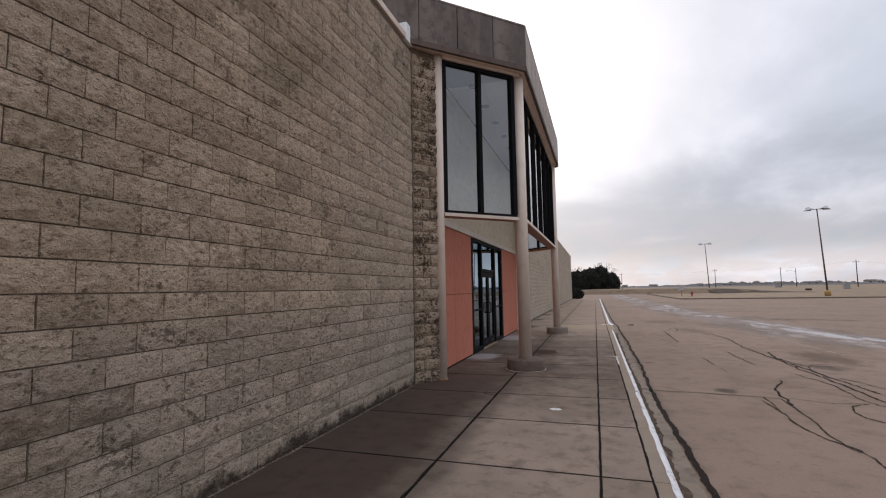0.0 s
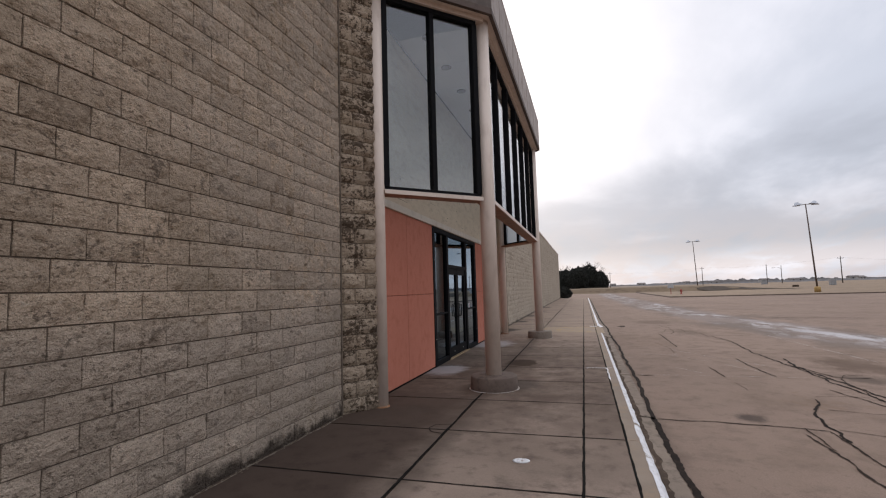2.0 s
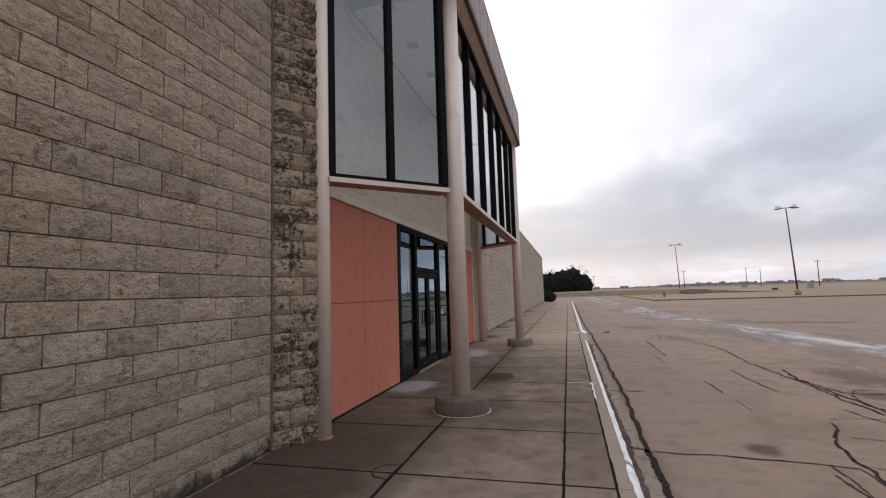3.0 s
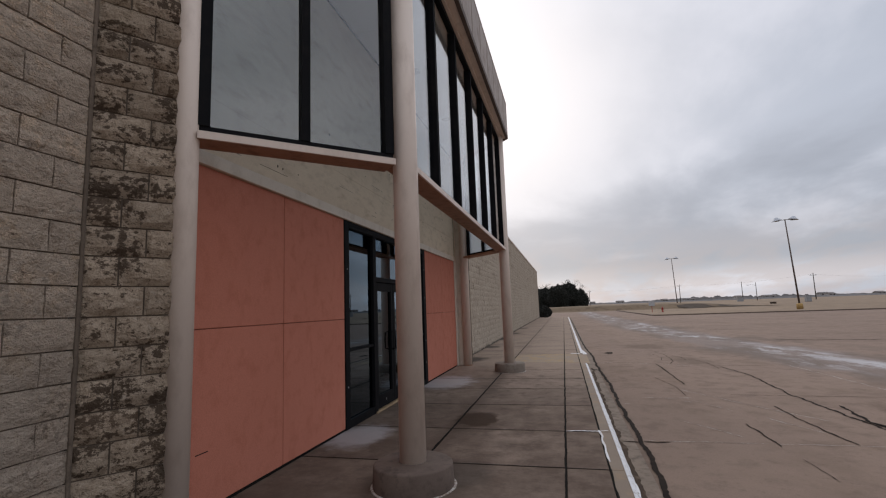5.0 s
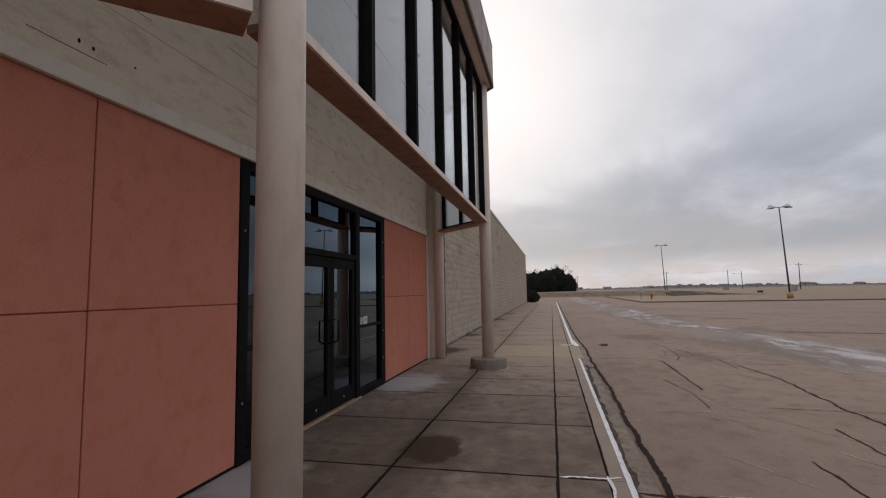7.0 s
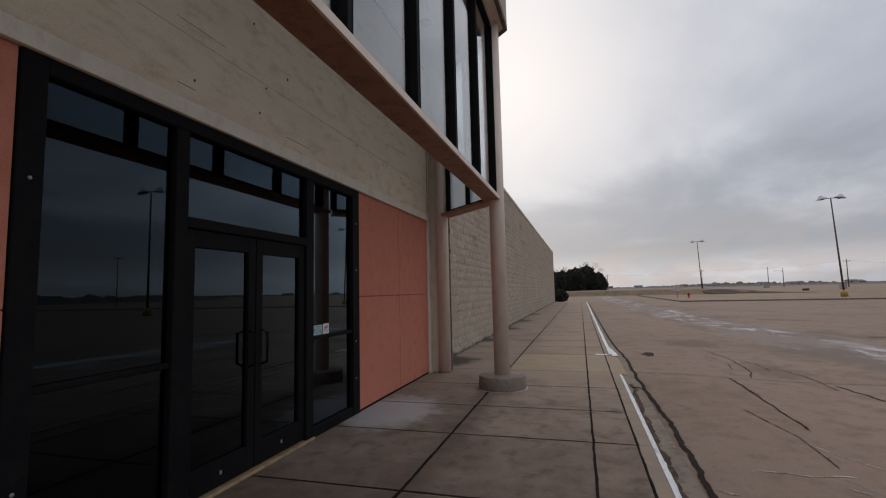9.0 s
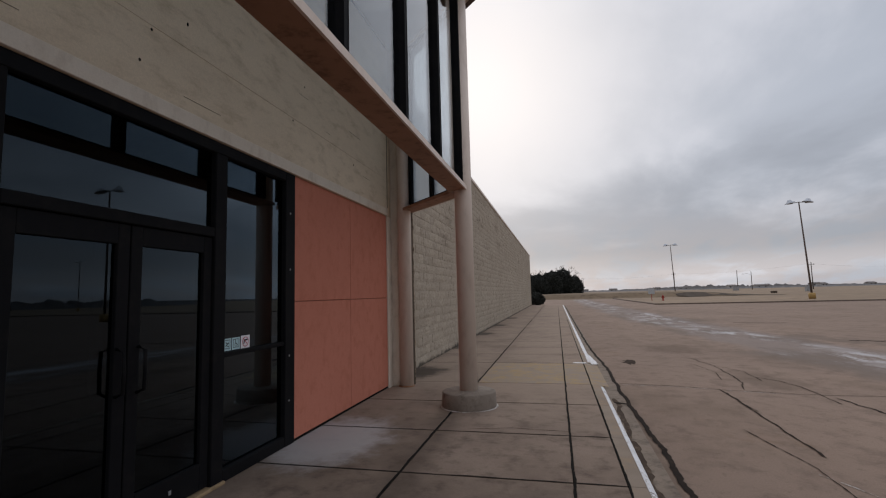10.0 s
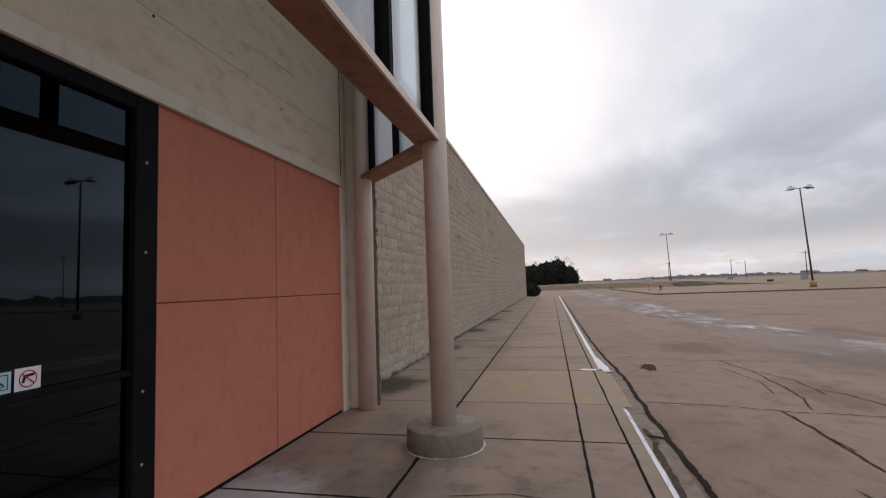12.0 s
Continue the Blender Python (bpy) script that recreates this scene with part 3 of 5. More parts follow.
# ---- ground ----
def sheet(xs, ys, height):
    bm = bmesh.new()
    grid = [[bm.verts.new((x, y, height(x, y))) for x in xs] for y in ys]
    for r0, r1 in zip(grid, grid[1:]):
        for i in range(len(xs) - 1):
            bm.faces.new((r0[i], r0[i + 1], r1[i + 1], r1[i]))
    return bm


far = [-2500, -900, -300, -90, -25, 0, 20, 45, 80, 110, 160, 260, 420, 700, 1200, 2500]
thing("ground", sheet(far, far, lambda x, y: -0.13), GRASS, "dry tan winter grass field reaching the horizon", "ground", kind="structure")
xs = [0.60, 0.72, 0.86] + [1.0 + 0.3 * i for i in range(11)] + [5, 8, 12, 20, 35, 60, 130]
ys = [-60, -20, -5, 0, 5, 10] + [14 + 0.4 * i for i in range(26)] + [26, 35, 50, 62]
lot = thing("road", sheet(xs, ys, lot_z), LOT, "worn tan concrete parking lot with sealed cracks and salt", "road", kind="structure")
thing("road", sheet([-9, -3, 0.6, 4, 9.8], [62, 75, 100], lambda x, y: -0.08), LOT, "worn concrete drive beyond the long wall", "road", kind="structure")
thing("gutter", sheet([0.585, 0.66, 0.74, 0.80], [-60, -5] + [14 + 0.4 * i for i in range(26)] + [26, 62], lambda x, y: lot_z(x, y) + 0.004), GUTTER, "dark stained concrete gutter strip along the kerb", "gutter", kind="structure")
thing("pavement_bed", sheet([-2.95, 0.45], [-60, 64], lambda x, y: WALK - 0.026), JOINT, "dark dirt in the pavement joints", "ground", kind="structure")
pavement = thing("pavement", box(-2.95, 0.40, -60, 64, -0.3, WALK - 0.031), GUTTER, "stained grey concrete pavement of square slabs", "pavement", kind="structure")

# far edge of the lot: kerb, bank of grass, bare earth
thing("lot_kerb", box(9.8, 130, 61.9, 62.15, -0.2, 0.05, 0.03), DIRTY_BASE, "low dark kerb along the far edge of the lot", "kerb", kind="structure")
thing("lot_kerb", box(9.65, 9.9, 62.2, 100, -0.2, 0.05, 0.03), DIRTY_BASE, "low dark kerb beside the far drive", "kerb", kind="structure")


def bank_z(x, y):
    rise = ease(y, 106, 109.5) * (1 - ease(y, 136, 150)) * (1 - ease(x, 22, 40)) * ease(x, -60, -20)
    return -0.14 + rise * (1.0 + 0.2 * noise.noise(Vector((x * 0.15, y * 0.2, 0))))


thing("grass_bank", sheet([-60 + 4 * i for i in range(34)], [100 + 1.0 * i for i in range(53)], bank_z), BANK, "low bank of dry brown grass", "bank", kind="structure")
thing("earth_strip", ribbon([(22, 107.5), (30, 108), (36, 109), (41, 110)], 3.0, 0.02, 0.25, 1.5, 5, lambda x, y: bank_z(x, y) + 0.03), DIRT, "strip of bare dark earth at the bank's foot", "earth", kind="structure")

# ---- building: plan ----
FACE, PINK_X = -2.93, -2.82
D, A, B, C = (-2.56, 7.65), (-1.36, 8.85), (-1.31, 16.52), (-2.52, 17.72)      # corners of the glazed bay
STRIP = ((FACE, 7.12), (-2.605, 7.555))
STRIP2 = ((-2.455, 17.80), (FACE + 0.03, 18.30))
WALL_END = 65.0
SILL, GLASS_TOP = 3.03, 5.86
COURSE, LONG, Z0 = 0.2, 0.4064, 0.035


def block_mesh(name, length, mat, seed, high=COURSE - 0.010, bulge=0.010, nu=8, nv=4):
    """One split-faced block, its rough pillowed face towards +x, its joints 5 mm clear all round."""
    rng = random.Random(seed)
    bm = bmesh.new()
    rows = []
    lean = rng.uniform(-0.006, 0.006)
    for j in range(nv + 1):
        row = []
        for i in range(nu + 1):
            rim = i in (0, nu) or j in (0, nv)
            a, b = 2 * i / nu - 1, 2 * j / nv - 1
            u = length * a / 2 + (0 if i in (0, nu) else rng.uniform(-0.010, 0.010))
            v = high * j / nv + (0 if j in (0, nv) else rng.uniform(-0.009, 0.009))
            broken = noise.noise(Vector((u * 9, v * 14, seed * 3.7))) * 0.012 + rng.uniform(-0.004, 0.004)
            out = (1 - abs(a) ** 5) * (1 - abs(b) ** 3) * bulge + broken + lean * a
            row.append(bm.verts.new((rng.uniform(-0.006, 0.003) if rim else max(out, -0.001), u, v)))
        rows.append(row)
    for j in range(nv):
        for i in range(nu):
            q = (rows[j][i], rows[j][i + 1], rows[j + 1][i + 1], rows[j + 1][i])
            if rng.random() < 0.5:
                bm.faces.new((q[0], q[1], q[2])), bm.faces.new((q[0], q[2], q[3]))
            else:
                bm.faces.new((q[0], q[1], q[3])), bm.faces.new((q[1], q[2], q[3]))
    ring = [v for v in rows[0]] + [r[-1] for r in rows[1:]] + rows[-1][-2::-1] + [r[0] for r in rows[-2:0:-1]]
    back = [bm.verts.new((-0.05, v.co.y, v.co.z)) for v in ring]
    for i in range(len(ring)):
        k = (i + 1) % len(ring)
        bm.faces.new((ring[i], back[i], back[k], ring[k]))
    return finish(name, bm, mat)


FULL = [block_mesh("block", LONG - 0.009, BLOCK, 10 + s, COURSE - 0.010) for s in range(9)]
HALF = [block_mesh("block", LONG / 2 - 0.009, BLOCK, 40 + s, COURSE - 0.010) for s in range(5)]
WASHED_FULL = [block_mesh("block", LONG - 0.003, BLOCK_WASHED, 10 + s, COURSE - 0.004, 0.006, 5, 3) for s in range(9)]
WASHED_HALF = [block_mesh("block", LONG / 2 - 0.003, BLOCK_WASHED, 40 + s, COURSE - 0.004, 0.006, 5, 3) for s in range(5)]


def joined_blocks(name, parent, places):
    """Many blocks (variant, place) of a wall along y as one mesh."""
    verts, faces, at = [], [], 0
    cache = {}
    for me, p in places:
        if me not in cache:
            cache[me] = (np.array([v.co[:] for v in me.vertices]), [tuple(q.vertices) for q in me.polygons])
        co, polys = cache[me]
        verts.append(co + np.array(p))
        faces += [tuple(i + at for i in q) for q in polys]
        at += len(co)
    me = bpy.data.meshes.new(name)
    me.from_pydata(np.vstack(verts).tolist(), [], faces)
    me.materials.append(places[0][0].materials[0])
    ob = part(name, me, None, parent)
    return tagged(ob, "rows of rough grey-brown concrete blocks", kind="stuff")


def course_places(y0, y1, z1, shift, halves, wholes):
    """Block places of a wall in running bond, from y1 back to y0."""
    out, k = [], 0
    rng = random.Random(3)
    while Z0 + (k + 1) * COURSE <= z1 + 0.01:
        y = y1 - 0.005
        first = LONG / 2 if k % 2 == shift else LONG
        length = first
        while y - length > y0:
            me = rng.choice(halves if length < LONG * 0.9 else wholes)
            out.append((me, (FACE + rng.uniform(-0.003, 0.003), y - length / 2, Z0 + k * COURSE + 0.005)))
            y -= length
            length = LONG
        k += 1
    return out


TOP = 5.93
wall_1 = thing("wall_1", box(FACE - 0.30, FACE - 0.012, -14, 7.06, 0, TOP), MORTAR, "tall split-face concrete block wall, stained and weathered", "wall", kind="structure")
strip_1 = thing("wall_2", slant_box(*STRIP, 0.16, 0, TOP, -0.092), MORTAR, "dark stained split-face block pier beside the glazed bay", "wall", kind="structure")
wall_3 = thing("wall_3", box(FACE - 0.30, FACE - 0.012, 18.34, WALL_END, -0.1, 5.68), WASHED_MORTAR, "long split-face concrete block wall beyond the entrance", "wall", kind="structure")
part("sealant", box(FACE - 0.03, FACE + 0.014, 7.096, 7.122, 0.06, TOP - 0.02, 0.004), MORTAR, strip_1, "pale sealed joint in the wall corner")
strip_2 = thing("wall_4", slant_box(*STRIP2, 0.16, 0, TOP, -0.092), MORTAR, "rough block pier at the far side of the bay", "wall", kind="structure")
thing("wall_5", box(-14, FACE - 0.01, WALL_END - 0.3, WALL_END, -0.1, 5.68), MORTAR, "end wall of the building", "wall", kind="structure")
thing("wall_6", box(-14, FACE - 0.3, -14.3, -14, 0, TOP), MORTAR, "near end wall of the building", "wall", kind="structure")
thing("wall_7", box(-14.3, -14, -14.3, WALL_END, 0, 5.68), MORTAR, "rear wall of the building", "wall", kind="structure")
roof = thing("roof", box(-14, FACE - 0.28, -14, WALL_END - 0.3, 5.35, 5.5), FAR_ROOF, "flat dark roof", "roof", kind="structure")

# copings
thing("coping", sweep([(FACE, -14), (FACE, 7.0)], [(-0.34, TOP), (0.035, TOP), (0.035, TOP + 0.10), (-0.34, TOP + 0.13)]), BEIGE, "pale metal coping along the wall top", "coping", kind="structure")
thing("coping", box(-3.24, FACE + 0.05, 6.80, 7.07, TOP - 0.02, TOP + 0.30, 0.008), PLASTER, "white metal end box of the wall coping", "coping", kind="structure")
thing("coping", box(FACE - 0.34, FACE + 0.03, 18.30, WALL_END + 0.03, 5.68, 5.78, 0.006), BEIGE, "pale metal coping along the long wall", "coping", kind="structure")

# ---- entrance wall under the bay ----
DOOR0, DOOR1, HEAD = 10.67, 14.58, 2.89
wall_8 = thing("wall_8", box(-3.02, PINK_X - 0.02, 7.55, DOOR0, 0, HEAD), CONCRETE, "concrete backing wall of the pink panels", "wall", kind="structure")
part("return", box(-2.86, -2.66, 7.60, 7.735, 0.03, HEAD - 0.01, 0.004), BEIGE, wall_8, "pale painted return beside the column")
wall_9 = thing("wall_9", box(-3.02, PINK_X - 0.02, DOOR1, 17.80, 0, HEAD), CONCRETE, "concrete backing wall of the far pink panels", "wall", kind="structure")
wall_10 = thing("wall_10", box(-3.02, PINK_X + 0.015, 7.55, 17.80, HEAD, 6.0), CONCRETE, "pale board-marked concrete band above the entrance", "wall", kind="structure")
part("return", box(-3.0, -2.66, 17.625, 17.79, 0.03, 5.9, 0.004), SMOOTH_CONCRETE, wall_10, "pale concrete return beside the column")
part("return", box(-3.0, -2.66, 7.60, 7.70, HEAD, 5.9, 0.004), CONCRETE, wall_10)
part("drip_band", box(PINK_X + 0.01, PINK_X + 0.035, 7.75, 17.43, HEAD + 0.002, HEAD + 0.12, 0.004), SMOOTH_CONCRETE, wall_10, "smooth pale lower edge")
for z in (3.52,):
    part("board_mark", box(PINK_X + 0.013, PINK_X + 0.019, 7.8, 17.42, z, z + 0.008), CONCRETE, wall_10)
part("pilaster", box(PINK_X - 0.02, PINK_X + 0.02, 17.44, 17.62, 0.04, 2.885, 0.006), SMOOTH_CONCRETE, wall_9, "pale concrete pilaster")
# solid dark strip painted in for the shadow along the ceiling edge
part("ceiling_shadow_line", box(PINK_X + 0.016, PINK_X + 0.034, 7.75, 17.43, GLASS_TOP + 0.005, GLASS_TOP + 0.024), JOINT, wall_10, "dark strip drawn for the shadow line under the ceiling")
part("crack", slant_box((PINK_X + 0.017, 17.455), (PINK_X + 0.017, 17.470), 0.004, 3.03, 4.9), JOINT, wall_10, "thin dark vertical crack")
rng = random.Random(15)
for z in (3.12, 3.33, 3.62, 3.86, 4.12):
    y = 8.0
    while y < 17.2:
        long = rng.uniform(0.05, 0.5)
        if rng.random() < 0.28:
            part("form_line", box(PINK_X + 0.0135, PINK_X + 0.0165, y, min(y + long, 17.3), z, z + rng.uniform(0.002, 0.005)), MORTAR, wall_10)
        y += long + rng.uniform(0.1, 1.3)
rng = random.Random(8)
for i in range(16):
    y, z = rng.uniform(8.2, 17.2), rng.choice((3.2, 3.45, 3.7, 4.0, 4.3))
    bm = lathe([(0.004, 0), (0.010, 0.002), (0.010, 0.004)], sides=7)
    bmesh.ops.transform(bm, matrix=pose(PINK_X + 0.013, y, z + rng.uniform(-0.05, 0.05), 0, 90, 0) @ Matrix.Diagonal((rng.uniform(0.7, 1.8), 1, 1, 1)), verts=bm.verts)
    part("tie_hole", bm, JOINT, wall_10)
for parent, cuts in ((wall_8, (7.74, 9.23, DOOR0)), (wall_9, (DOOR1, 16.01, 17.44))):
    for y0, y1 in zip(cuts, cuts[1:]):
        for z0, z1 in ((0.075, 1.51), (1.51, HEAD)):
            part("panel", box(PINK_X - 0.018, PINK_X, y0 + 0.005, y1 - 0.005, z0 + 0.005, z1 - 0.003, 0.004), PINK, parent, "flat salmon-pink stucco panel")
    # dark red strips stand in for the shadow inside the panel joints
    for y in cuts[1:-1]:
        part("joint", box(PINK_X - 0.017, PINK_X - 0.008, y - 0.0048, y + 0.0048, 0.08, HEAD - 0.004), PINK_JOINT, parent, "recessed panel joint, its shadow painted dark")
    part("joint", box(PINK_X - 0.016, PINK_X - 0.008, cuts[0] + 0.005, cuts[-1] - 0.005, 1.508, 1.5145), PINK_JOINT, parent)
    part("plinth_strip", box(PINK_X - 0.018, PINK_X - 0.008, cuts[0], cuts[-1], 0.04, 0.075), JOINT, parent, "dark strip under the panels")
part("scratch", slant_box((PINK_X + 0.001, 8.02), (PINK_X + 0.001, 8.16), 0.002, 0.52, 0.528), JOINT, wall_8)

# ---- doors ----
fx0, fx1 = PINK_X - 0.10, PINK_X + 0.012
entrance = holder("door_1", (PINK_X, 12.6, WALK), "closed black metal and glass shopfront entrance with double doors", "door", kind="structure")


def bar(name, y0, y1, z0, z1, deep=0.0, parent=None, label=""):
    return part(name, box(fx0 + deep, fx1 - deep, y0, y1, z0, z1, 0.006), BLACK, parent or entrance, label)


bar("jamb", DOOR0 + 0.002, 10.81, 0.052, HEAD - 0.002)
bar("jamb", 14.40, DOOR1 - 0.002, 0.052, HEAD - 0.002)
bar("mullion", 11.67, 11.79, 0.052, 2.79)
bar("mullion", 13.35, 13.49, 0.052, 2.79)
bar("head_rail", 10.81, 14.40, 2.79, HEAD - 0.002)
bar("transom_bar", 11.79, 13.35, 2.07, 2.15, 0.004)
for y0, y1 in ((10.81, 11.67), (13.49, 14.40)):
    bar("bottom_rail", y0, y1, 0.052, 0.155, 0.004)
    bar("mid_rail", y0, y1, 1.065, 1.105, 0.012)
    part("pane", box(PINK_X - 0.046, PINK_X - 0.038, y0 + 0.001, y1 - 0.001, 0.155, 2.79), DOOR_GLASS, entrance, "dark reflecting glass pane").visible_shadow = False
part("pane", box(PINK_X - 0.046, PINK_X - 0.038, 11.791, 13.349, 2.15, 2.79), DOOR_GLASS, entrance, "dark reflecting glass transom pane").visible_shadow = False
for y0, y1, pull in ((11.795, 12.575, 12.50), (12.585, 13.345, 12.66)):
    leaf = part("door_leaf", box(PINK_X - 0.075, PINK_X - 0.012, y0, y0 + 0.09, 0.085, 2.065, 0.004), BLACK, entrance, "black metal door leaf with one glass pane")
    box_list = ((y1 - 0.09, y1, 0.085, 2.065), (y0 + 0.09, y1 - 0.09, 0.085, 0.285), (y0 + 0.09, y1 - 0.09, 1.93, 2.065))
    for a0, a1, b0, b1 in box_list:
        part("leaf_rail", box(PINK_X - 0.074, PINK_X - 0.013, a0, a1, b0, b1, 0.004), BLACK, leaf)
    part("leaf_pane", box(PINK_X - 0.050, PINK_X - 0.042, y0 + 0.09, y1 - 0.09, 0.285, 1.93), DOOR_GLASS, leaf).visible_shadow = False
    part("pull_handle", tube([(PINK_X - 0.01, pull, 0.95), (PINK_X + 0.05, pull, 0.97), (PINK_X + 0.055, pull, 1.10), (PINK_X + 0.05, pull, 1.23), (PINK_X - 0.01, pull, 1.25)], 0.012, 0.012), BLACK, leaf, "black tubular pull handle")
    part("lock", box(PINK_X - 0.012, PINK_X - 0.006, (y0 + y1) / 2 - 0.012, (y0 + y1) / 2 + 0.012, 0.17, 0.20, 0.002), STEEL, leaf, "small bright floor lock")
part("threshold", box(PINK_X - 0.10, PINK_X + 0.035, 11.70, 13.50, 0.045, 0.075, 0.008), TIMBER, entrance, "worn yellow painted threshold strip")
for y, z in ((14.47, 0.955), (14.47, 0.50), (14.48, 1.85), (14.48, 2.45), (10.74, 0.6), (10.74, 2.2)):
    bm = lathe([(0.011, 0), (0.011, 0.004), (0.006, 0.007)], sides=10)
    bmesh.ops.transform(bm, matrix=pose(fx1 - 0.001, y, z, 0, 90, 0), verts=bm.verts)
    part("screw", bm, STEEL, entrance, "bright screw head")

# stickers on the sidelight
SX = PINK_X - 0.037


def sticker(y0, y1, z0, z1, mat, label):
    return thing("sticker", box(SX - 0.001, SX, y0, y1, z0, z1), mat, label, "sticker")


def ring(y, z, r, width, mat, parent, name="ring"):
    bm = bmesh.new()
    k = 28
    inner = [bm.verts.new((SX + 0.002, y + (r - width) * math.cos(2 * math.pi * i / k), z + (r - width) * math.sin(2 * math.pi * i / k))) for i in range(k)]
    outer = [bm.verts.new((SX + 0.002, y + r * math.cos(2 * math.pi * i / k), z + r * math.sin(2 * math.pi * i / k))) for i in range(k)]
    for i in range(k):
        bm.faces.new((inner[i], outer[i], outer[(i + 1) % k], inner[(i + 1) % k]))
    return part(name, bm, mat, parent)


def stroke(a, b, width, mat, parent, name="stroke", lift=0.002):
    a, b = Vector(a), Vector(b)
    d = (b - a).normalized()
    r = Vector((-d.y, d.x)) * width / 2
    bm = bmesh.new()
    bm.faces.new([bm.verts.new((SX + lift, p.x, p.y)) for p in (a - r, b - r, b + r, a + r)])
    return part(name, bm, mat, parent)


s1 = sticker(13.525, 13.630, 1.110, 1.215, STICKER_BLUE, "pale blue square pictogram sticker on dark door glass")
s2 = sticker(13.640, 13.745, 1.110, 1.215, STICKER_BLUE, "pale blue wheelchair access sticker on dark door glass")
s3 = sticker(13.760, 13.885, 1.108, 1.222, STICKER_WHITE, "white sticker with crossed-out pistol on dark door glass")
for s, y in ((s1, 13.5775), (s2, 13.6925)):
    for a, b in (((y - 0.036, 1.130), (y + 0.036, 1.130)), ((y - 0.036, 1.200), (y + 0.036, 1.200)), ((y - 0.036, 1.128), (y - 0.036, 1.202)), ((y + 0.036, 1.128), (y + 0.036, 1.202))):
        stroke(a, b, 0.004, INK, s, "frame_line")
ring(13.69, 1.152, 0.017, 0.004, INK, s2, "wheel")
stroke((13.684, 1.186), (13.688, 1.160), 0.006, INK, s2), stroke((13.688, 1.160), (13.706, 1.158), 0.005, INK, s2), stroke((13.706, 1.158), (13.714, 1.143), 0.005, INK, s2)
ring(13.683, 1.192, 0.005, 0.0049, INK, s2, "dot")
stroke((13.556, 1.150), (13.598, 1.178), 0.010, INK, s1), stroke((13.556, 1.182), (13.580, 1.172), 0.008, INK, s1), stroke((13.575, 1.150), (13.600, 1.145), 0.007, INK, s1)
ring(13.8225, 1.165, 0.044, 0.006, SIGN_RED, s3)
stroke((13.800, 1.178), (13.852, 1.184), 0.014, INK, s3, "barrel"), stroke((13.806, 1.176), (13.798, 1.146), 0.014, INK, s3, "grip")
stroke((13.792, 1.194), (13.853, 1.136), 0.006, SIGN_RED, s3, "slash", 0.003)

# room behind the doors
ix0, ix1 = -7.5, PINK_X - 0.20
thing("floor", box(ix0, PINK_X - 0.10, 9.2, 16.2, -0.05, 0.05), TILE, "grey tiled vestibule floor", "floor", kind="structure")
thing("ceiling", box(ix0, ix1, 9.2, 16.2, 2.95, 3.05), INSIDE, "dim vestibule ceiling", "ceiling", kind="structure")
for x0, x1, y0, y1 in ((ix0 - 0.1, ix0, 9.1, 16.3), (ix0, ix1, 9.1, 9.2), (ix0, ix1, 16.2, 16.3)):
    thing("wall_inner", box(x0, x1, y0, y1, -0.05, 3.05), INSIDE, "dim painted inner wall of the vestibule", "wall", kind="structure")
thing("baseboard", box(ix0 + 0.001, ix0 + 0.02, 9.2, 16.2, 0.05, 0.18), BLACK, "dark baseboard in the vestibule", "baseboard", kind="structure")

# ---- glazed bay ----
bay = holder("window_1", (-1.34, 12.68, SILL), "large black-framed glazed bay on a beige sill beam", "window", kind="structure")
path = [D, A, B, C]
AX, CX = Vector((1, 1)).normalized(), Vector((-1, 1)).normalized()
SIDES = ([Vector(D), Vector(A) - AX * 0.07], [Vector(A) + Vector((0, 0.10)), Vector(B) - Vector((0, 0.15))], [Vector(B) + CX * 0.10, Vector(C)])
BEAM = [(-0.17, SILL - 0.052), (0.075, SILL - 0.052), (0.075, SILL - 0.005), (-0.17, SILL - 0.005)]
CAP = [(0.078, SILL - 0.055), (0.098, SILL - 0.055), (0.098, SILL + 0.004), (-0.10, SILL + 0.006), (-0.10, SILL - 0.004), (0.078, SILL - 0.004)]
FOOT = [(-0.045, SILL + 0.007), (0.045, SILL + 0.007), (0.045, SILL + 0.06), (-0.045, SILL + 0.06)]
CROWN = [(-0.045, GLASS_TOP - 0.05), (0.045, GLASS_TOP - 0.05), (0.045, GLASS_TOP + 0.02), (-0.045, GLASS_TOP + 0.02)]
for side in SIDES:
    low = 0.035 if side is SIDES[0] else 0.0
    part("sill_beam", sweep(side, [(o, z - low) for o, z in BEAM]), BROWN, bay, "brown painted steel sill beam")
    part("sill_cap", sweep(side, [(o, z - low) for o, z in CAP]), BEIGE, bay, "beige painted sill edge")
    part("bottom_frame", sweep(side, [(o, z - low) for o, z in FOOT]), BLACK, bay)
    part("top_frame", sweep(side, CROWN), BLACK, bay)
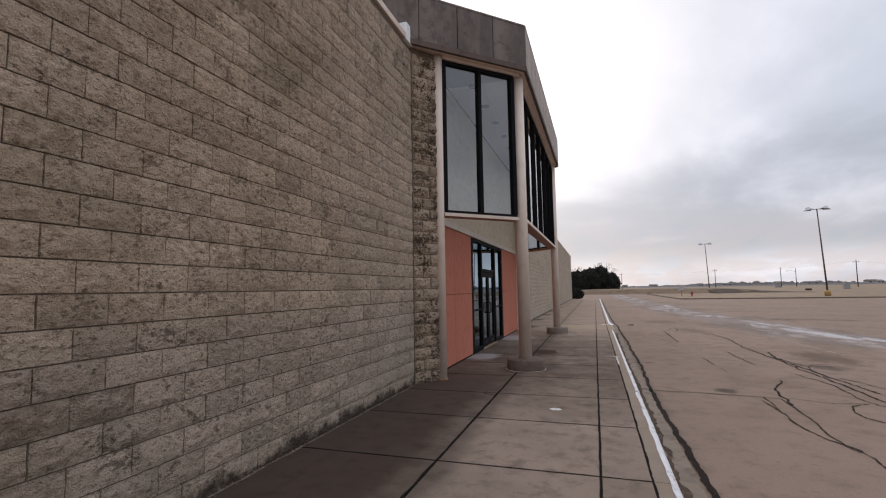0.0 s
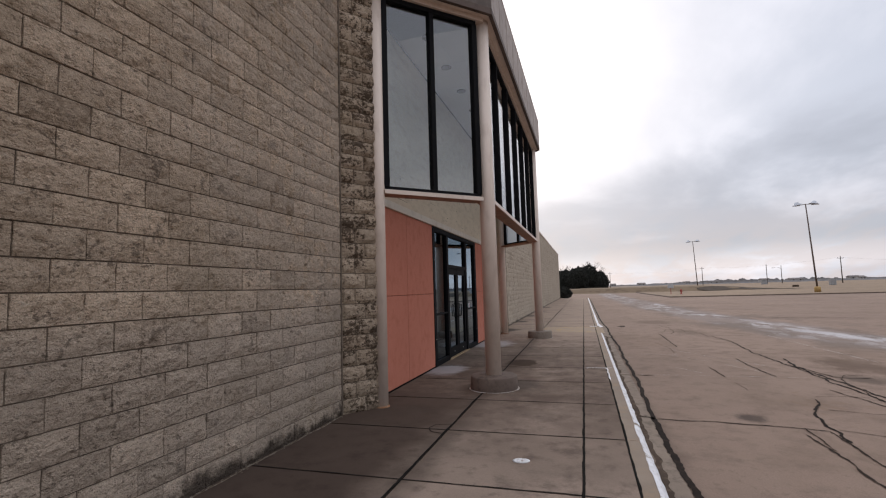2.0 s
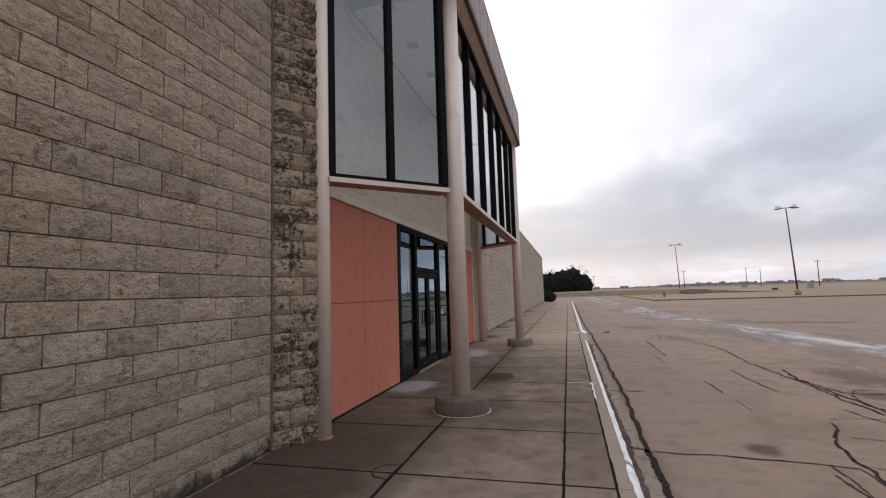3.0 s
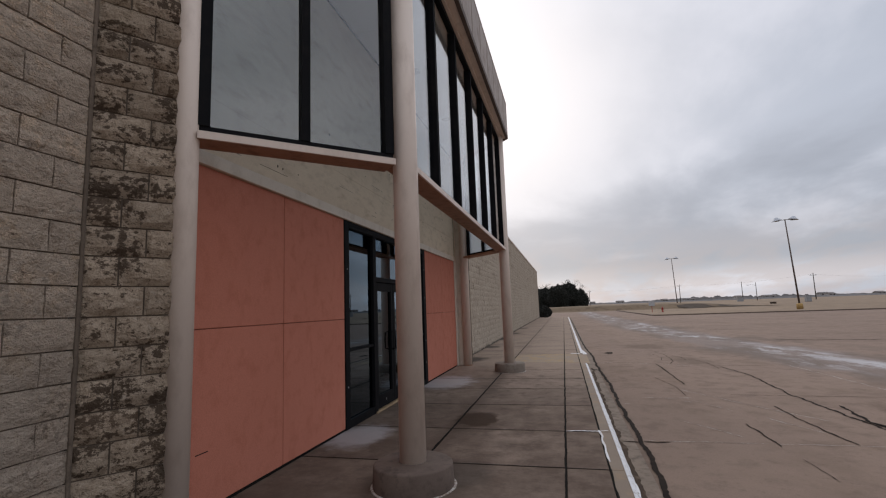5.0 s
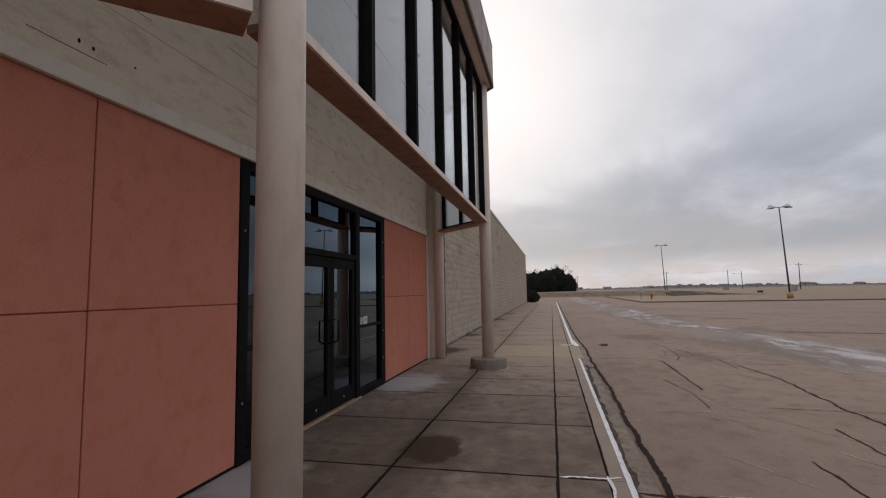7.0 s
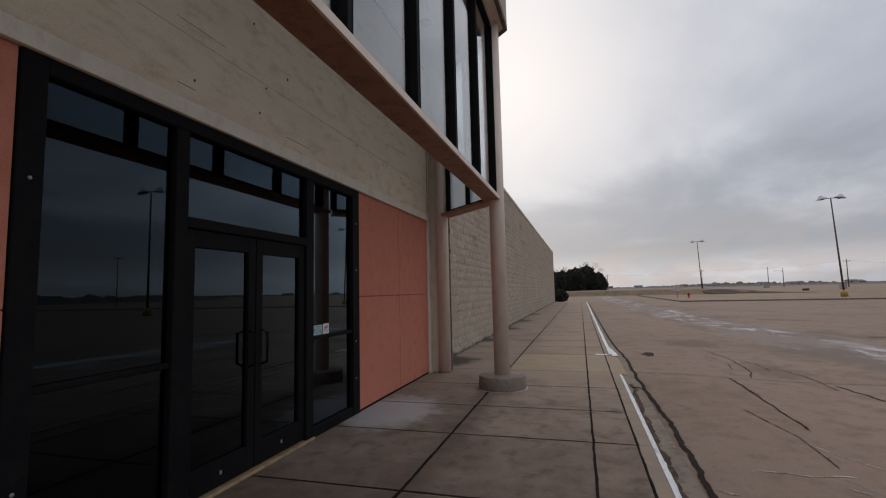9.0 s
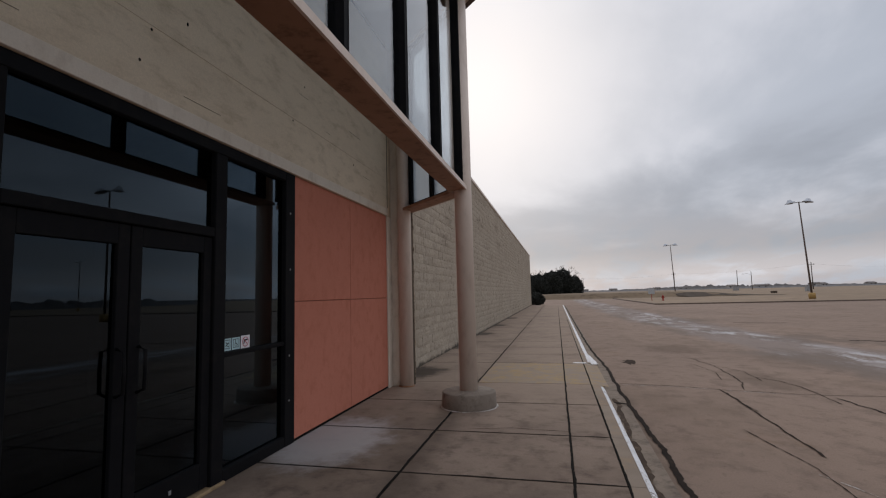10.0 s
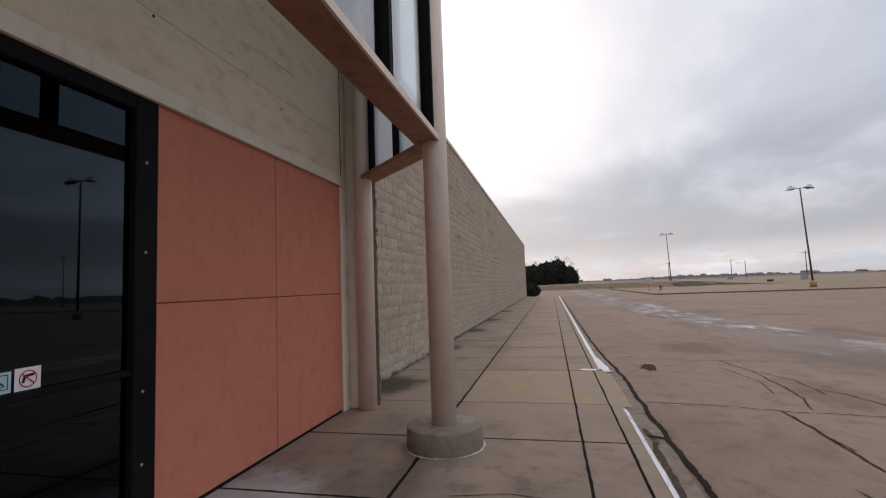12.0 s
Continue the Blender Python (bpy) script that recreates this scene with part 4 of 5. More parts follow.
for a, b, n in ((D, A, 2), (A, B, 6), (B, C, 2)):
    va, vb = Vector(a), Vector(b)
    d = (vb - va).normalized()
    sa, sb = va + d * (0.045 if a == D else 0.12), vb - d * (0.19 if b == C else 0.27 if b == B else 0.11)
    cuts = [sa.lerp(sb, i / n) for i in range(n + 1)]
    low = 0.035 if a == D else 0.0
    for i, p in enumerate(cuts):
        wide = 0.035 if 0 < i < n else 0.042
        part("mullion", slant_box(p - d * wide, p + d * wide, 0.115, SILL + 0.061 - low, GLASS_TOP - 0.051, 0, 0.004), BLACK, bay)
    for p, q in zip(cuts, cuts[1:]):
        part("pane", slant_box(p + d * 0.03, q - d * 0.03, 0.010, SILL + 0.05 - low, GLASS_TOP - 0.045), HAZED_GLASS if a == B else BAY_GLASS, bay, "lightly tinted window pane").visible_shadow = False
CEILING_Z = GLASS_TOP + 0.025
slab = bmesh.new()
slab.faces.new([slab.verts.new((x, y, CEILING_Z + 0.012)) for x, y in ((-2.79, 7.60), D, A, B, C, (-2.79, 17.80))])
bmesh.ops.solidify(slab, geom=slab.faces[:], thickness=-0.03)
for i in range(7):
    for x0, x1 in ((-2.785, -2.105), (-2.099, -1.43)):
        y0 = 8.92 + 1.07 * i
        box(x0, x1, y0 + 0.003, y0 + 1.067, CEILING_Z, CEILING_Z + 0.011, 0.002, slab)
thing("ceiling", slab, PLASTER, "white panelled ceiling over the bay with fine joints", "ceiling", kind="structure")
for y in (8.98, 10.13, 11.29, 12.45, 13.6, 14.75, 15.9):
    lamp = thing("downlight", lathe([(0.095, -0.012), (0.085, -0.014), (0.07, 0.0), (0.07, 0.02), (0.1, 0.02), (0.1, -0.008)], sides=24), RUST_POLE, "unlit recessed round ceiling downlight", "downlight", "downlights in the bay ceiling", at=(-2.26, y, CEILING_Z - 0.001))
    part("lens", lathe([(0.068, -0.004), (0.068, 0.004)], sides=20), INK, lamp, "dark unlit lens", True)

# fascia
FB, FT = 5.97, 6.86
canopy = holder("canopy", (-1.1, 12.7, FB), "wide weathered grey-brown metal fascia over the glazed bay", "canopy", kind="structure")
back0, back1 = (-4.6, 5.61), (-4.6, 19.80)
outline = [back0, D, A, B, C, back1]
part("soffit", sweep(outline, [(-0.5, FB - 0.02), (0.215, FB - 0.02), (0.215, FB + 0.02), (-0.5, FB + 0.02)]), BEIGE, canopy, "beige soffit")
part("head_beam", sweep(path, [(-0.09, GLASS_TOP + 0.022), (0.09, GLASS_TOP + 0.022), (0.09, FB - 0.022), (-0.09, FB - 0.022)]), BEIGE, canopy, "beige head beam over the glass")
part("drip_edge", sweep(outline, [(0.20, FB - 0.045), (0.262, FB - 0.045), (0.262, FB + 0.055), (0.20, FB + 0.055)]), RUST_POLE, canopy, "dark brown drip edge")
part("fascia_core", sweep(outline, [(0.0, FB + 0.021), (0.225, FB + 0.056), (0.225, FT - 0.02), (0.0, FT - 0.02)]), JOINT, canopy)
part("cap", sweep(outline, [(-0.1, FT - 0.018), (0.262, FT - 0.018), (0.262, FT + 0.02), (-0.1, FT + 0.02)]), FASCIA, canopy)
deck = bmesh.new()
deck.faces.new([deck.verts.new((x, y, FT - 0.05)) for x, y in (back0, (-2.56, 7.65), (-1.36, 8.85), (-1.31, 16.52), (-2.52, 17.72), back1)])
bmesh.ops.solidify(deck, geom=deck.faces[:], thickness=0.04)
part("deck", deck, FAR_ROOF, canopy)


def outer(p, q, o):
    d = (Vector(q) - Vector(p)).normalized()
    return Vector((d.y, -d.x)) * o


T = math.tan(radians(22.5)) * 0.25
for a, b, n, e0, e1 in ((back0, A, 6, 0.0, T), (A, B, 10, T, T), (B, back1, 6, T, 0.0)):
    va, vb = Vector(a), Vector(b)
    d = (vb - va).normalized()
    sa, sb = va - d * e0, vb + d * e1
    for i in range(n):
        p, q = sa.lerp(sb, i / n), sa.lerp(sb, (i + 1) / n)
        # the long A-B side takes the lighter, sky-lit colour
        part("fascia_panel", slant_box(p + d * 0.007, q - d * 0.007, 0.03, FB + 0.057, FT - 0.021, 0.241, 0.004), FASCIA_LIT if a == A else FASCIA, canopy)


# ---- columns ----
def column(x, y, r, z1, drum, label, base_mat=None):
    ob = thing("column", lathe([(r, WALK + (0.21 if drum else 0.0)), (r, z1)], (0, 0), 40), BEIGE, label, "column", "beige columns of the bay", at=(x, y, 0))
    if drum:
        part("base", lathe([(drum, WALK - 0.01), (drum + 0.006, WALK + 0.02), (drum - 0.002, WALK + 0.187), (drum - 0.007, WALK + 0.196), (drum - 0.018, WALK + 0.203), (0.05, WALK + 0.212)], (0, 0), 48), base_mat, ob, "dirty round concrete base drum", True)
        part("salt_ring", lathe([(drum + 0.03, WALK + 0.002), (drum + 0.02, WALK + 0.005), (drum - 0.01, WALK + 0.006)], (0, 0), 40), PALE_STAIN, ob, "patchy pale salt ring round the base", True)
    else:
        part("collar", lathe([(r + 0.02, WALK - 0.01), (r + 0.018, WALK + 0.012), (r + 0.002, WALK + 0.02)], (0, 0), 32), RUST, ob, "rusty foot collar", True)
    return ob


column(-1.335, 8.98, 0.120, FB - 0.03, 0.36, "round beige painted column on a low dark concrete drum", DIRTY_BASE)
column(-1.285, 16.39, 0.120, FB - 0.03, 0.36, "round beige painted column on a low grey concrete drum", DRUM_GREY)
column(-2.56, 17.62, 0.115, FB - 0.03, 0, "round beige painted column against the entrance wall")
column(-2.60, 7.60, 0.085, FB - 0.03, 0, "round beige painted column behind the stained block pier")

# ---- kerb, paint, cracks ----
kerb = holder("kerb", (0.5, 10, WALK), "worn concrete kerb with traces of yellow paint", "kerb", kind="structure")
CUTS = [-9.0, -6.1, -3.2, -0.35, 2.45, 3.87, 5.38, 6.76, 8.20, 9.62, 10.97, 12.50, 13.98, 15.22, 16.63, 18.05, 20.30] + [20.30 + 1.45 * i for i in range(1, 31)]
KERB_SECTION = [(0.398, -0.25), (0.61, -0.25), (0.612, -0.07), (0.575, 0.015), (0.55, 0.040), (0.52, WALK), (0.398, WALK)]
for y0, y1 in zip(CUTS, CUTS[1:]):
    if abs(y0 - RAMP[0]) < 0.01:
        section = [(0.398, -0.25), (0.66, -0.25), (0.66, 0.012), (0.50, 0.035), (0.398, WALK)]
        part("kerb_stone", sweep([(0, y0 + 0.004), (0, y1 - 0.004)], section), YELLOW_SLAB, kerb, "flush worn yellow kerb at the ramp")
    else:
        part("kerb_stone", sweep([(0, y0 + 0.004), (0, y1 - 0.004)], KERB_SECTION), KERB, kerb)
rng = random.Random(21)


def stripe(y0, y1, wide, worn=0.0, name="painted_line"):
    """White paint over the kerb's rounded edge, ragged where it has worn."""
    bm = bmesh.new()
    prof = [(0.520, WALK), (0.55, 0.040), (0.575, 0.015), (0.612, -0.07)]
    last, y = None, y0
    while y <= y1:
        a = rng.uniform(-0.007, 0.007) + worn * 0.6
        pts = [(min(prof[0][0] - wide + a, 0.522), WALK + 0.004)] + [(px + 0.004, pz + 0.004) for px, pz in prof[:3]] + [(0.60 - worn + rng.uniform(-0.012, 0.005), -0.035 + 0.045 * (worn > 0) + rng.uniform(-0.015, 0.015))]
        now = [bm.verts.new((px, y, pz)) for px, pz in pts]
        if last:
            for i in range(4):
                bm.faces.new((last[i], last[i + 1], now[i + 1], now[i]))
        last = now
        y += 0.12
    return thing(name, bm, WHITE_LINE, "ragged white painted line on the kerb edge", "painted line", kind="structure")


stripe(-9, 7.4, 0.004)
stripe(7.4, 13.9, 0.0, 0.011)
stripe(13.9, 17.98, 0.0, 0.018)
stripe(20.45, 63, 0.03)
flatz = lambda x, y: WALK
thing("painted_line", ribbon([(0.18, 20.36), (0.70, 20.36)], 0.14, 0.004, 0.08, 0.06, 2, lambda x, y: WALK if x < 0.5 else 0.03), WHITE_LINE, "short white painted bar at the ramp", "painted line", kind="structure")
thing("painted_line", ribbon([(0.61, 20.32), (0.60, 20.7), (0.575, 21.2), (0.56, 21.9)], 0.15, 0.006, 0.06, 0.08, 3, lambda x, y: max(lot_z(x, y) + 0.02, 0.035 - 0.5 * max(0, x - 0.55))), WHITE_LINE, "wide start of the white painted line", "painted line", kind="structure")
thing("sealant_smear", ribbon([(0.0, 10.97), (0.12, 10.98), (0.25, 10.99), (0.40, 11.02), (0.5, 11.04)], 0.028, 0.004, 0.6, 0.03, 4, flatz), WHITE_LINE, "white sealant smeared across a pavement joint", "sealant", kind="structure")
thing("sealant_smear", ribbon([(0.395, 11.05), (0.40, 10.6), (0.405, 10.2), (0.405, 9.85)], 0.024, 0.005, 0.35, 0.09, 5, flatz), WHITE_LINE, "white sealant smeared along the kerb joint", "sealant", kind="structure")
bm = lathe([(0.075, 0), (0.078, 0.003), (0.06, 0.006)], sides=20)
bmesh.ops.transform(bm, matrix=pose(-0.543, 5.99, WALK, 0, 0, 8) @ Matrix.Diagonal((1, 0.8, 1, 1)), verts=bm.verts)
thing("cover_disc", bm, WHITE_LINE, "small round white disc on a pavement slab", "cover disc")

tar_runs = (
    ([(0.86, -9), (0.87, 2), (0.86, 4.0), (0.84, 5.2), (0.82, 6.4), (0.80, 8.15)], 0.062, 0.26),
    ([(0.80, 8.05), (0.84, 9.5), (0.88, 11.2), (0.86, 13), (0.88, 14.6), (0.90, 15.3), (0.84, 16.5), (0.79, 17.6), (0.80, 18.4), (0.82, 20.6), (0.78, 22.0), (0.74, 26), (0.74, 62)], 0.055, 0.27),
    ([(0.86, 8.10), (1.57, 8.07), (2.2, 7.99), (2.56, 7.90)], 0.036, 0.4), ([(3.08, 9.49), (2.70, 8.6), (2.61, 8.0), (2.58, 7.5)], 0.05, 0.5),
    ([(2.27, 7.72), (2.29, 7.08), (2.26, 6.3), (2.36, 5.88), (2.5, 5.57), (2.45, 4.6)], 0.035, 0.6), ([(2.56, 7.9), (2.52, 6.8), (2.42, 6.0), (2.46, 5.5)], 0.03, 0.6),
    ([(3.75, 18.0), (3.91, 16.5), (3.76, 14.7), (3.78, 13.1), (3.83, 12.0), (3.80, 11.0), (3.86, 9.4), (3.84, 8.4), (3.9, 6.5)], 0.050, 0.6),
    ([(4.0, 13.4), (3.86, 11.8), (3.95, 10.3), (4.05, 8.9), (4.15, 7.9)], 0.06, 0.8), ([(3.58, 7.83), (3.31, 7.63), (3.18, 7.28), (3.17, 6.97), (3.4, 6.6)], 0.03, 0.6),
    ([(0.90, 11.09), (1.2, 11.10)], 0.05, 0.5),
    ([(2.34, 12.11), (2.35, 11.6), (2.36, 11.05)], 0.035, 0.5), ([(2.37, 10.6), (2.38, 9.96)], 0.012, 0.8), ([(3.13, 13.3), (3.11, 12.5), (3.13, 11.8), (3.18, 11.2)], 0.035, 0.6),
    ([(2.81, 14.23), (3.53, 14.18), (4.28, 14.14), (5.6, 14.1)], 0.022, 0.5), ([(2.28, 18.2), (2.33, 16.9)], 0.03, 0.5), ([(0.84, 18.38), (1.82, 18.26), (2.37, 18.17), (3.31, 18.19), (5.0, 18.2)], 0.022, 0.5),
    ([(0.86, 22.03), (2.22, 22.02), (4.2, 22.0)], 0.028, 0.4), ([(2.3, 18.0), (2.29, 17.4), (2.3, 16.8), (2.3, 16.4), (2.33, 15.3)], 0.035, 0.5),
    ([(2.82, 22.0), (2.97, 20.9), (2.93, 19.6), (2.84, 18.9), (2.65, 18.3)], 0.03, 0.7), ([(3.29, 19.6), (3.52, 19.3), (3.64, 18.8), (3.6, 17.6)], 0.028, 0.6), ([(0.63, 17.07), (0.80, 16.99)], 0.07, 0.3),
    ([(0.64, 8.2), (0.84, 8.15)], 0.05, 0.3), ([(4.53, 11.22), (4.2, 11.2), (4.03, 11.3), (3.85, 12.4)], 0.05, 0.5), ([(3.88, 9.9), (4.03, 11.1), (4.3, 11.5), (4.6, 11.5)], 0.03, 0.6), ([(3.1, 9.65), (3.4, 9.73), (3.8, 9.73)], 0.016, 0.4), ([(2.32, 7.2), (2.36, 7.99)], 0.022, 0.7), ([(3.5, 10.2), (3.72, 9.1), (3.62, 8.2), (3.8, 7.3), (3.7, 6.2)], 0.03, 0.7), ([(4.1, 9.9), (4.4, 8.8), (4.6, 7.6), (4.5, 6.4)], 0.03, 0.7), ([(2.62, 8.0), (3.1, 7.75), (3.6, 7.85)], 0.022, 0.6), ([(2.95, 8.9), (3.4, 8.75), (3.9, 8.8)], 0.02, 0.6), ([(1.9, 16.1), (2.1, 15.0), (2.05, 14.1)], 0.018, 0.7), ([(2.97, 20.9), (3.3, 20.2), (3.25, 19.2)], 0.02, 0.7), ([(2.6, 21.0), (2.75, 19.9), (2.6, 19.1)], 0.016, 0.7), ([(0.62, 11.1), (0.86, 11.05)], 0.06, 0.3), ([(7.6, 34), (9.6, 33.4)], 0.12, 0.6), ([(8, 26), (11, 25.2)], 0.12, 0.6), ([(3, 32), (12, 31.6)], 0.03, 0.4), ([(11, 40), (24, 38)], 0.06, 0.5),
)
for i, (pts, width, wob) in enumerate(tar_runs):
    main = i < 2 or width > 0.065
    thing("tar_seal", ribbon(pts, width if main else width * 0.62, 0.008 if main else 0.006, min(wob * (1.0 if main else 1.4), 0.95), 0.05, 100 + i), TAR if main or i in (2, 3, 6, 7) else CRACK, "dark tar-sealed crack in the lot concrete" if main else "dirt-filled crack in the lot concrete", "crack seal", "tar-sealed cracks", "structure")
for i, (pts, width) in enumerate((([(0.95, 11.14), (1.8, 11.16), (2.6, 11.17), (3.6, 11.17)], 0.018), ([(0.9, 18.30), (2.0, 18.2), (3.3, 18.13)], 0.02), ([(2.0, 14.9), (2.9, 13.2), (3.5, 12.2)], 0.018), ([(5.31, 18.2), (5.37, 16.7), (5.41, 14.8), (5.5, 13.0)], 0.03), ([(1.98, 13.83), (2.2, 13.4), (2.44, 12.91)], 0.016), ([(1.6, 12.18), (2.09, 11.43)], 0.016), ([(2.7, 12.48), (3.08, 11.74)], 0.018), ([(1.3, 13.87), (1.77, 13.88), (2.1, 13.9)], 0.035), ([(0.91, 13.37), (1.06, 13.33)], 0.06), ([(1.91, 13.64), (2.04, 13.56)], 0.05))):
    thing("pale_crack", ribbon(pts, width * 0.6, 0.004, 0.95, 0.05, 300 + i), PALE_STAIN, "pale salt-filled hairline crack in the lot", "crack", "pale cracks", "structure")
for i, pts in enumerate(([(0.635, -9), (0.63, 4), (0.64, 8), (0.63, 12), (0.64, 15), (0.66, 17.3)],)):
    thing("gutter_dirt", ribbon(pts, 0.06, 0.006, 0.38, 0.07, 400 + i), GUTTER_DIRT, "crumbled dirt along the foot of the kerb", "dirt", "dirt in the gutter", "structure")
thing("wall_foot_line", ribbon([(FACE + 0.035, -6), (FACE + 0.035, 7.05)], 0.016, 0.004, 0.6, 0.05, 410, flatz), DEBRIS, "thin pale line of grit at the wall foot", "grit line", kind="structure")
for i, (x, wide) in enumerate(((-1.45, 0.024), (-0.01, 0.021), (0.395, 0.017))):
    thing("joint_dirt", ribbon([(x, -9.0), (x, 36.0)], wide, 0.003, 0.24, 0.05, 420 + i, flatz), JOINT, "ragged dirt packed along a pavement joint", "joint dirt", "dirt in the pavement joints", "structure")
for i, y in enumerate(CUTS[3:20]):
    if abs(y - RAMP[0]) > 0.01:
        thing("joint_dirt", ribbon([(-2.9, y), (0.39, y)], 0.016, 0.002, 0.3, 0.05, 430 + i, flatz), JOINT, "ragged dirt packed along a pavement joint", "joint dirt", "dirt in the pavement joints", "structure")
thing("slab_crack", ribbon([(-1.47, 6.62), (-1.60, 6.66), (-1.67, 6.78), (-1.63, 6.92), (-1.46, 6.97)], 0.018, 0.004, 0.5, 0.03, 411, flatz), CRACK, "chipped corner crack in a pavement slab", "crack", kind="structure")
thing("slab_crack", ribbon([(-1.1, 15.30), (-0.6, 15.42), (-0.02, 15.36)], 0.010, 0.004, 0.8, 0.04, 412, flatz), CRACK, "thin crack across a pavement slab", "crack", kind="structure")
bm = bmesh.new()
k = 18
rg = random.Random(5)
bm.faces.new([bm.verts.new((1.35 + 0.15 * math.cos(6.283 * i / k) * rg.uniform(0.35, 1.3), 20.9 + 0.42 * math.sin(6.283 * i / k) * rg.uniform(0.4, 1.3), lot_z(1.35, 20.9) + 0.006)) for i in range(k)])
thing("tar_patch", bm, CRACK, "small dark tar patch on the lot", "tar patch", kind="structure")


# ---- lot and field beyond ----
def lamp_post(x, y, turn, high=11.6, mat=RUST_POLE, lean=0.0):
    ob = holder("lamp_post", (x, y, -0.10), "tall twin-headed parking lot lamp on a yellow base", "lamp post", "parking lot lamps")
    ob.rotation_euler = (0, radians(lean), radians(turn))
    part("base", lathe([(0.36, 0), (0.36, 0.62), (0.30, 0.70), (0.05, 0.71)], sides=20), YELLOW, ob, "yellow painted concrete base", True)
    part("pole", tube([(0, 0, 0.7), (0, 0, high / 2), (0, 0, high)], 0.11, 0.065, 10), mat, ob, "brown tapered steel pole", True)
    part("arm", tube([(-1.15, 0, high - 0.12), (0, 0, high - 0.05), (1.15, 0, high - 0.12)], 0.04, 0.04, 8), mat, ob, "", True)
    for s in (-1, 1):
        bm = lathe([(0.10, 0.36), (0.16, 0.30), (0.24, 0.10), (0.42, -0.08), (0.42, -0.12), (0.05, -0.14)], sides=14)
        bmesh.ops.transform(bm, matrix=pose(s * 1.0, 0, high, 0, s * 12, 0) @ Matrix.Diagonal((1.45, 0.95, 0.9, 1)), verts=bm.verts)
        head = part("lamp_head", bm, LAMP_HEAD, ob, "pale flared lamp head", True)
        glass = lathe([(0.36, high - 0.15), (0.30, high - 0.19), (0.05, high - 0.20)], (s * 1.0, 0), 14)
        part("lens", glass, STEEL, head, "dull lamp lens", True)
    return ob


lamp_post(29.15, 74.2, 4, lean=-2.2)
lamp_post(25.7, 124.5, 4, 11.4, lean=-2.0)
lamp_post(32.5, 43.0, 0)
lamp_post(104.0, 98.0, 0)


def utility_pole(x, y, high, arm=False, cross=True):
    ob = holder("utility_pole", (x, y, -0.13), "distant grey timber utility pole", "utility pole", "utility poles in the fields")
    part("pole", tube([(0, 0, 0), (0, 0, high / 2), (0.05, 0, high)], 0.20, 0.13, 8), WOOD_POLE, ob, "", True)
    if cross:
        beam = part("crossarm", box(-1.1, 1.1, -0.06, 0.06, high - 0.9, high - 0.76, 0.01), WOOD_POLE, ob, "", True)
        part("insulator", lathe([(0.05, high - 0.76), (0.09, high - 0.6), (0.04, high - 0.45)], (0.9, 0), 8), STEEL, beam, "", True)
        part("insulator", lathe([(0.05, high - 0.76), (0.09, high - 0.6), (0.04, high - 0.45)], (-0.9, 0), 8), STEEL, beam, "", True)
    if arm:
        part("lamp_arm", tube([(0, 0, high - 1.6), (-2.0, 0, high - 0.9), (-3.4, 0, high - 1.2)], 0.06, 0.05, 6), STEEL, ob, "", True)
        part("street_lamp", box(-4.2, -3.3, -0.2, 0.2, high - 1.3, high - 1.1, 0.05), STEEL, ob, "", True)
    return ob


poles = [(63.5, 293, 10.2), (90.3, 280, 10.0), (96.8, 280, 9.2), (92.4, 211.8, 10.0), (160, 260, 10.5), (17, 330, 10)]
for i, (x, y, h) in enumerate(poles):
    utility_pole(x, y, h, i == 2, i not in (1, 2))
for i, (a, b) in enumerate((((17, 330, 9.6), (63.5, 293, 9.6)), ((63.5, 293, 9.7), (92.4, 211.8, 9.5)), ((92.4, 211.8, 9.4), (160, 260, 9.8)), ((-60, 345, 9.6), (17, 330, 9.5)))):
    mid = [Vector(a).lerp(Vector(b), k / 10) - Vector((0, 0, 5.2 * (k / 10) * (1 - k / 10))) for k in range(11)]
    thing("power_line", tube(mid, 0.018, 0.018, 4), STEEL, "thin sagging power line between poles", "power line", "power lines")

# sign, hydrant, utility boxes
sign = holder("road_sign", (13.1, 82.6, -0.13), "small pale road sign seen from behind", "sign")
part("post", box(-0.04, 0.04, -0.03, 0.03, 0, 1.6, 0.006), RED, sign, "reddish sign post", True)
part("plate", box(-0.42, 0.42, -0.045, -0.031, 0.95, 1.75, 0.004), SIGN_BACK, sign, "pale sign plate", True)
hydrant = holder("fire_hydrant", (14.4, 81.7, -0.13), "red fire hydrant in dry grass", "hydrant")
part("barrel", lathe([(0.17, 0), (0.17, 0.06), (0.11, 0.08), (0.11, 0.52), (0.15, 0.54), (0.15, 0.60), (0.12, 0.68), (0.05, 0.76), (0.03, 0.80)], sides=16), RED, hydrant, "", True)
part("outlet", box(-0.22, 0.22, -0.06, 0.06, 0.38, 0.50, 0.02), RED, hydrant, "", True)
for x, y, wd, h, mat, label in ((48, 132, 0.9, 0.25, DIRT, "distant dull brown equipment box"), (76, 240, 2.2, 1.6, STEEL, "distant pale utility cabinet"), (63, 150, 1.2, 1.5, STEEL, "distant grey-green utility cabinet")):
    ob = thing("utility_box", box(x - wd / 2, x + wd / 2, y - 0.6, y + 0.6, -0.13, h, 0.04), mat, label, "utility box")
    part("lid", box(x - wd / 2 - 0.04, x + wd / 2 + 0.04, y - 0.66, y + 0.66, h + 0.001, h + 0.09, 0.02), mat, ob)


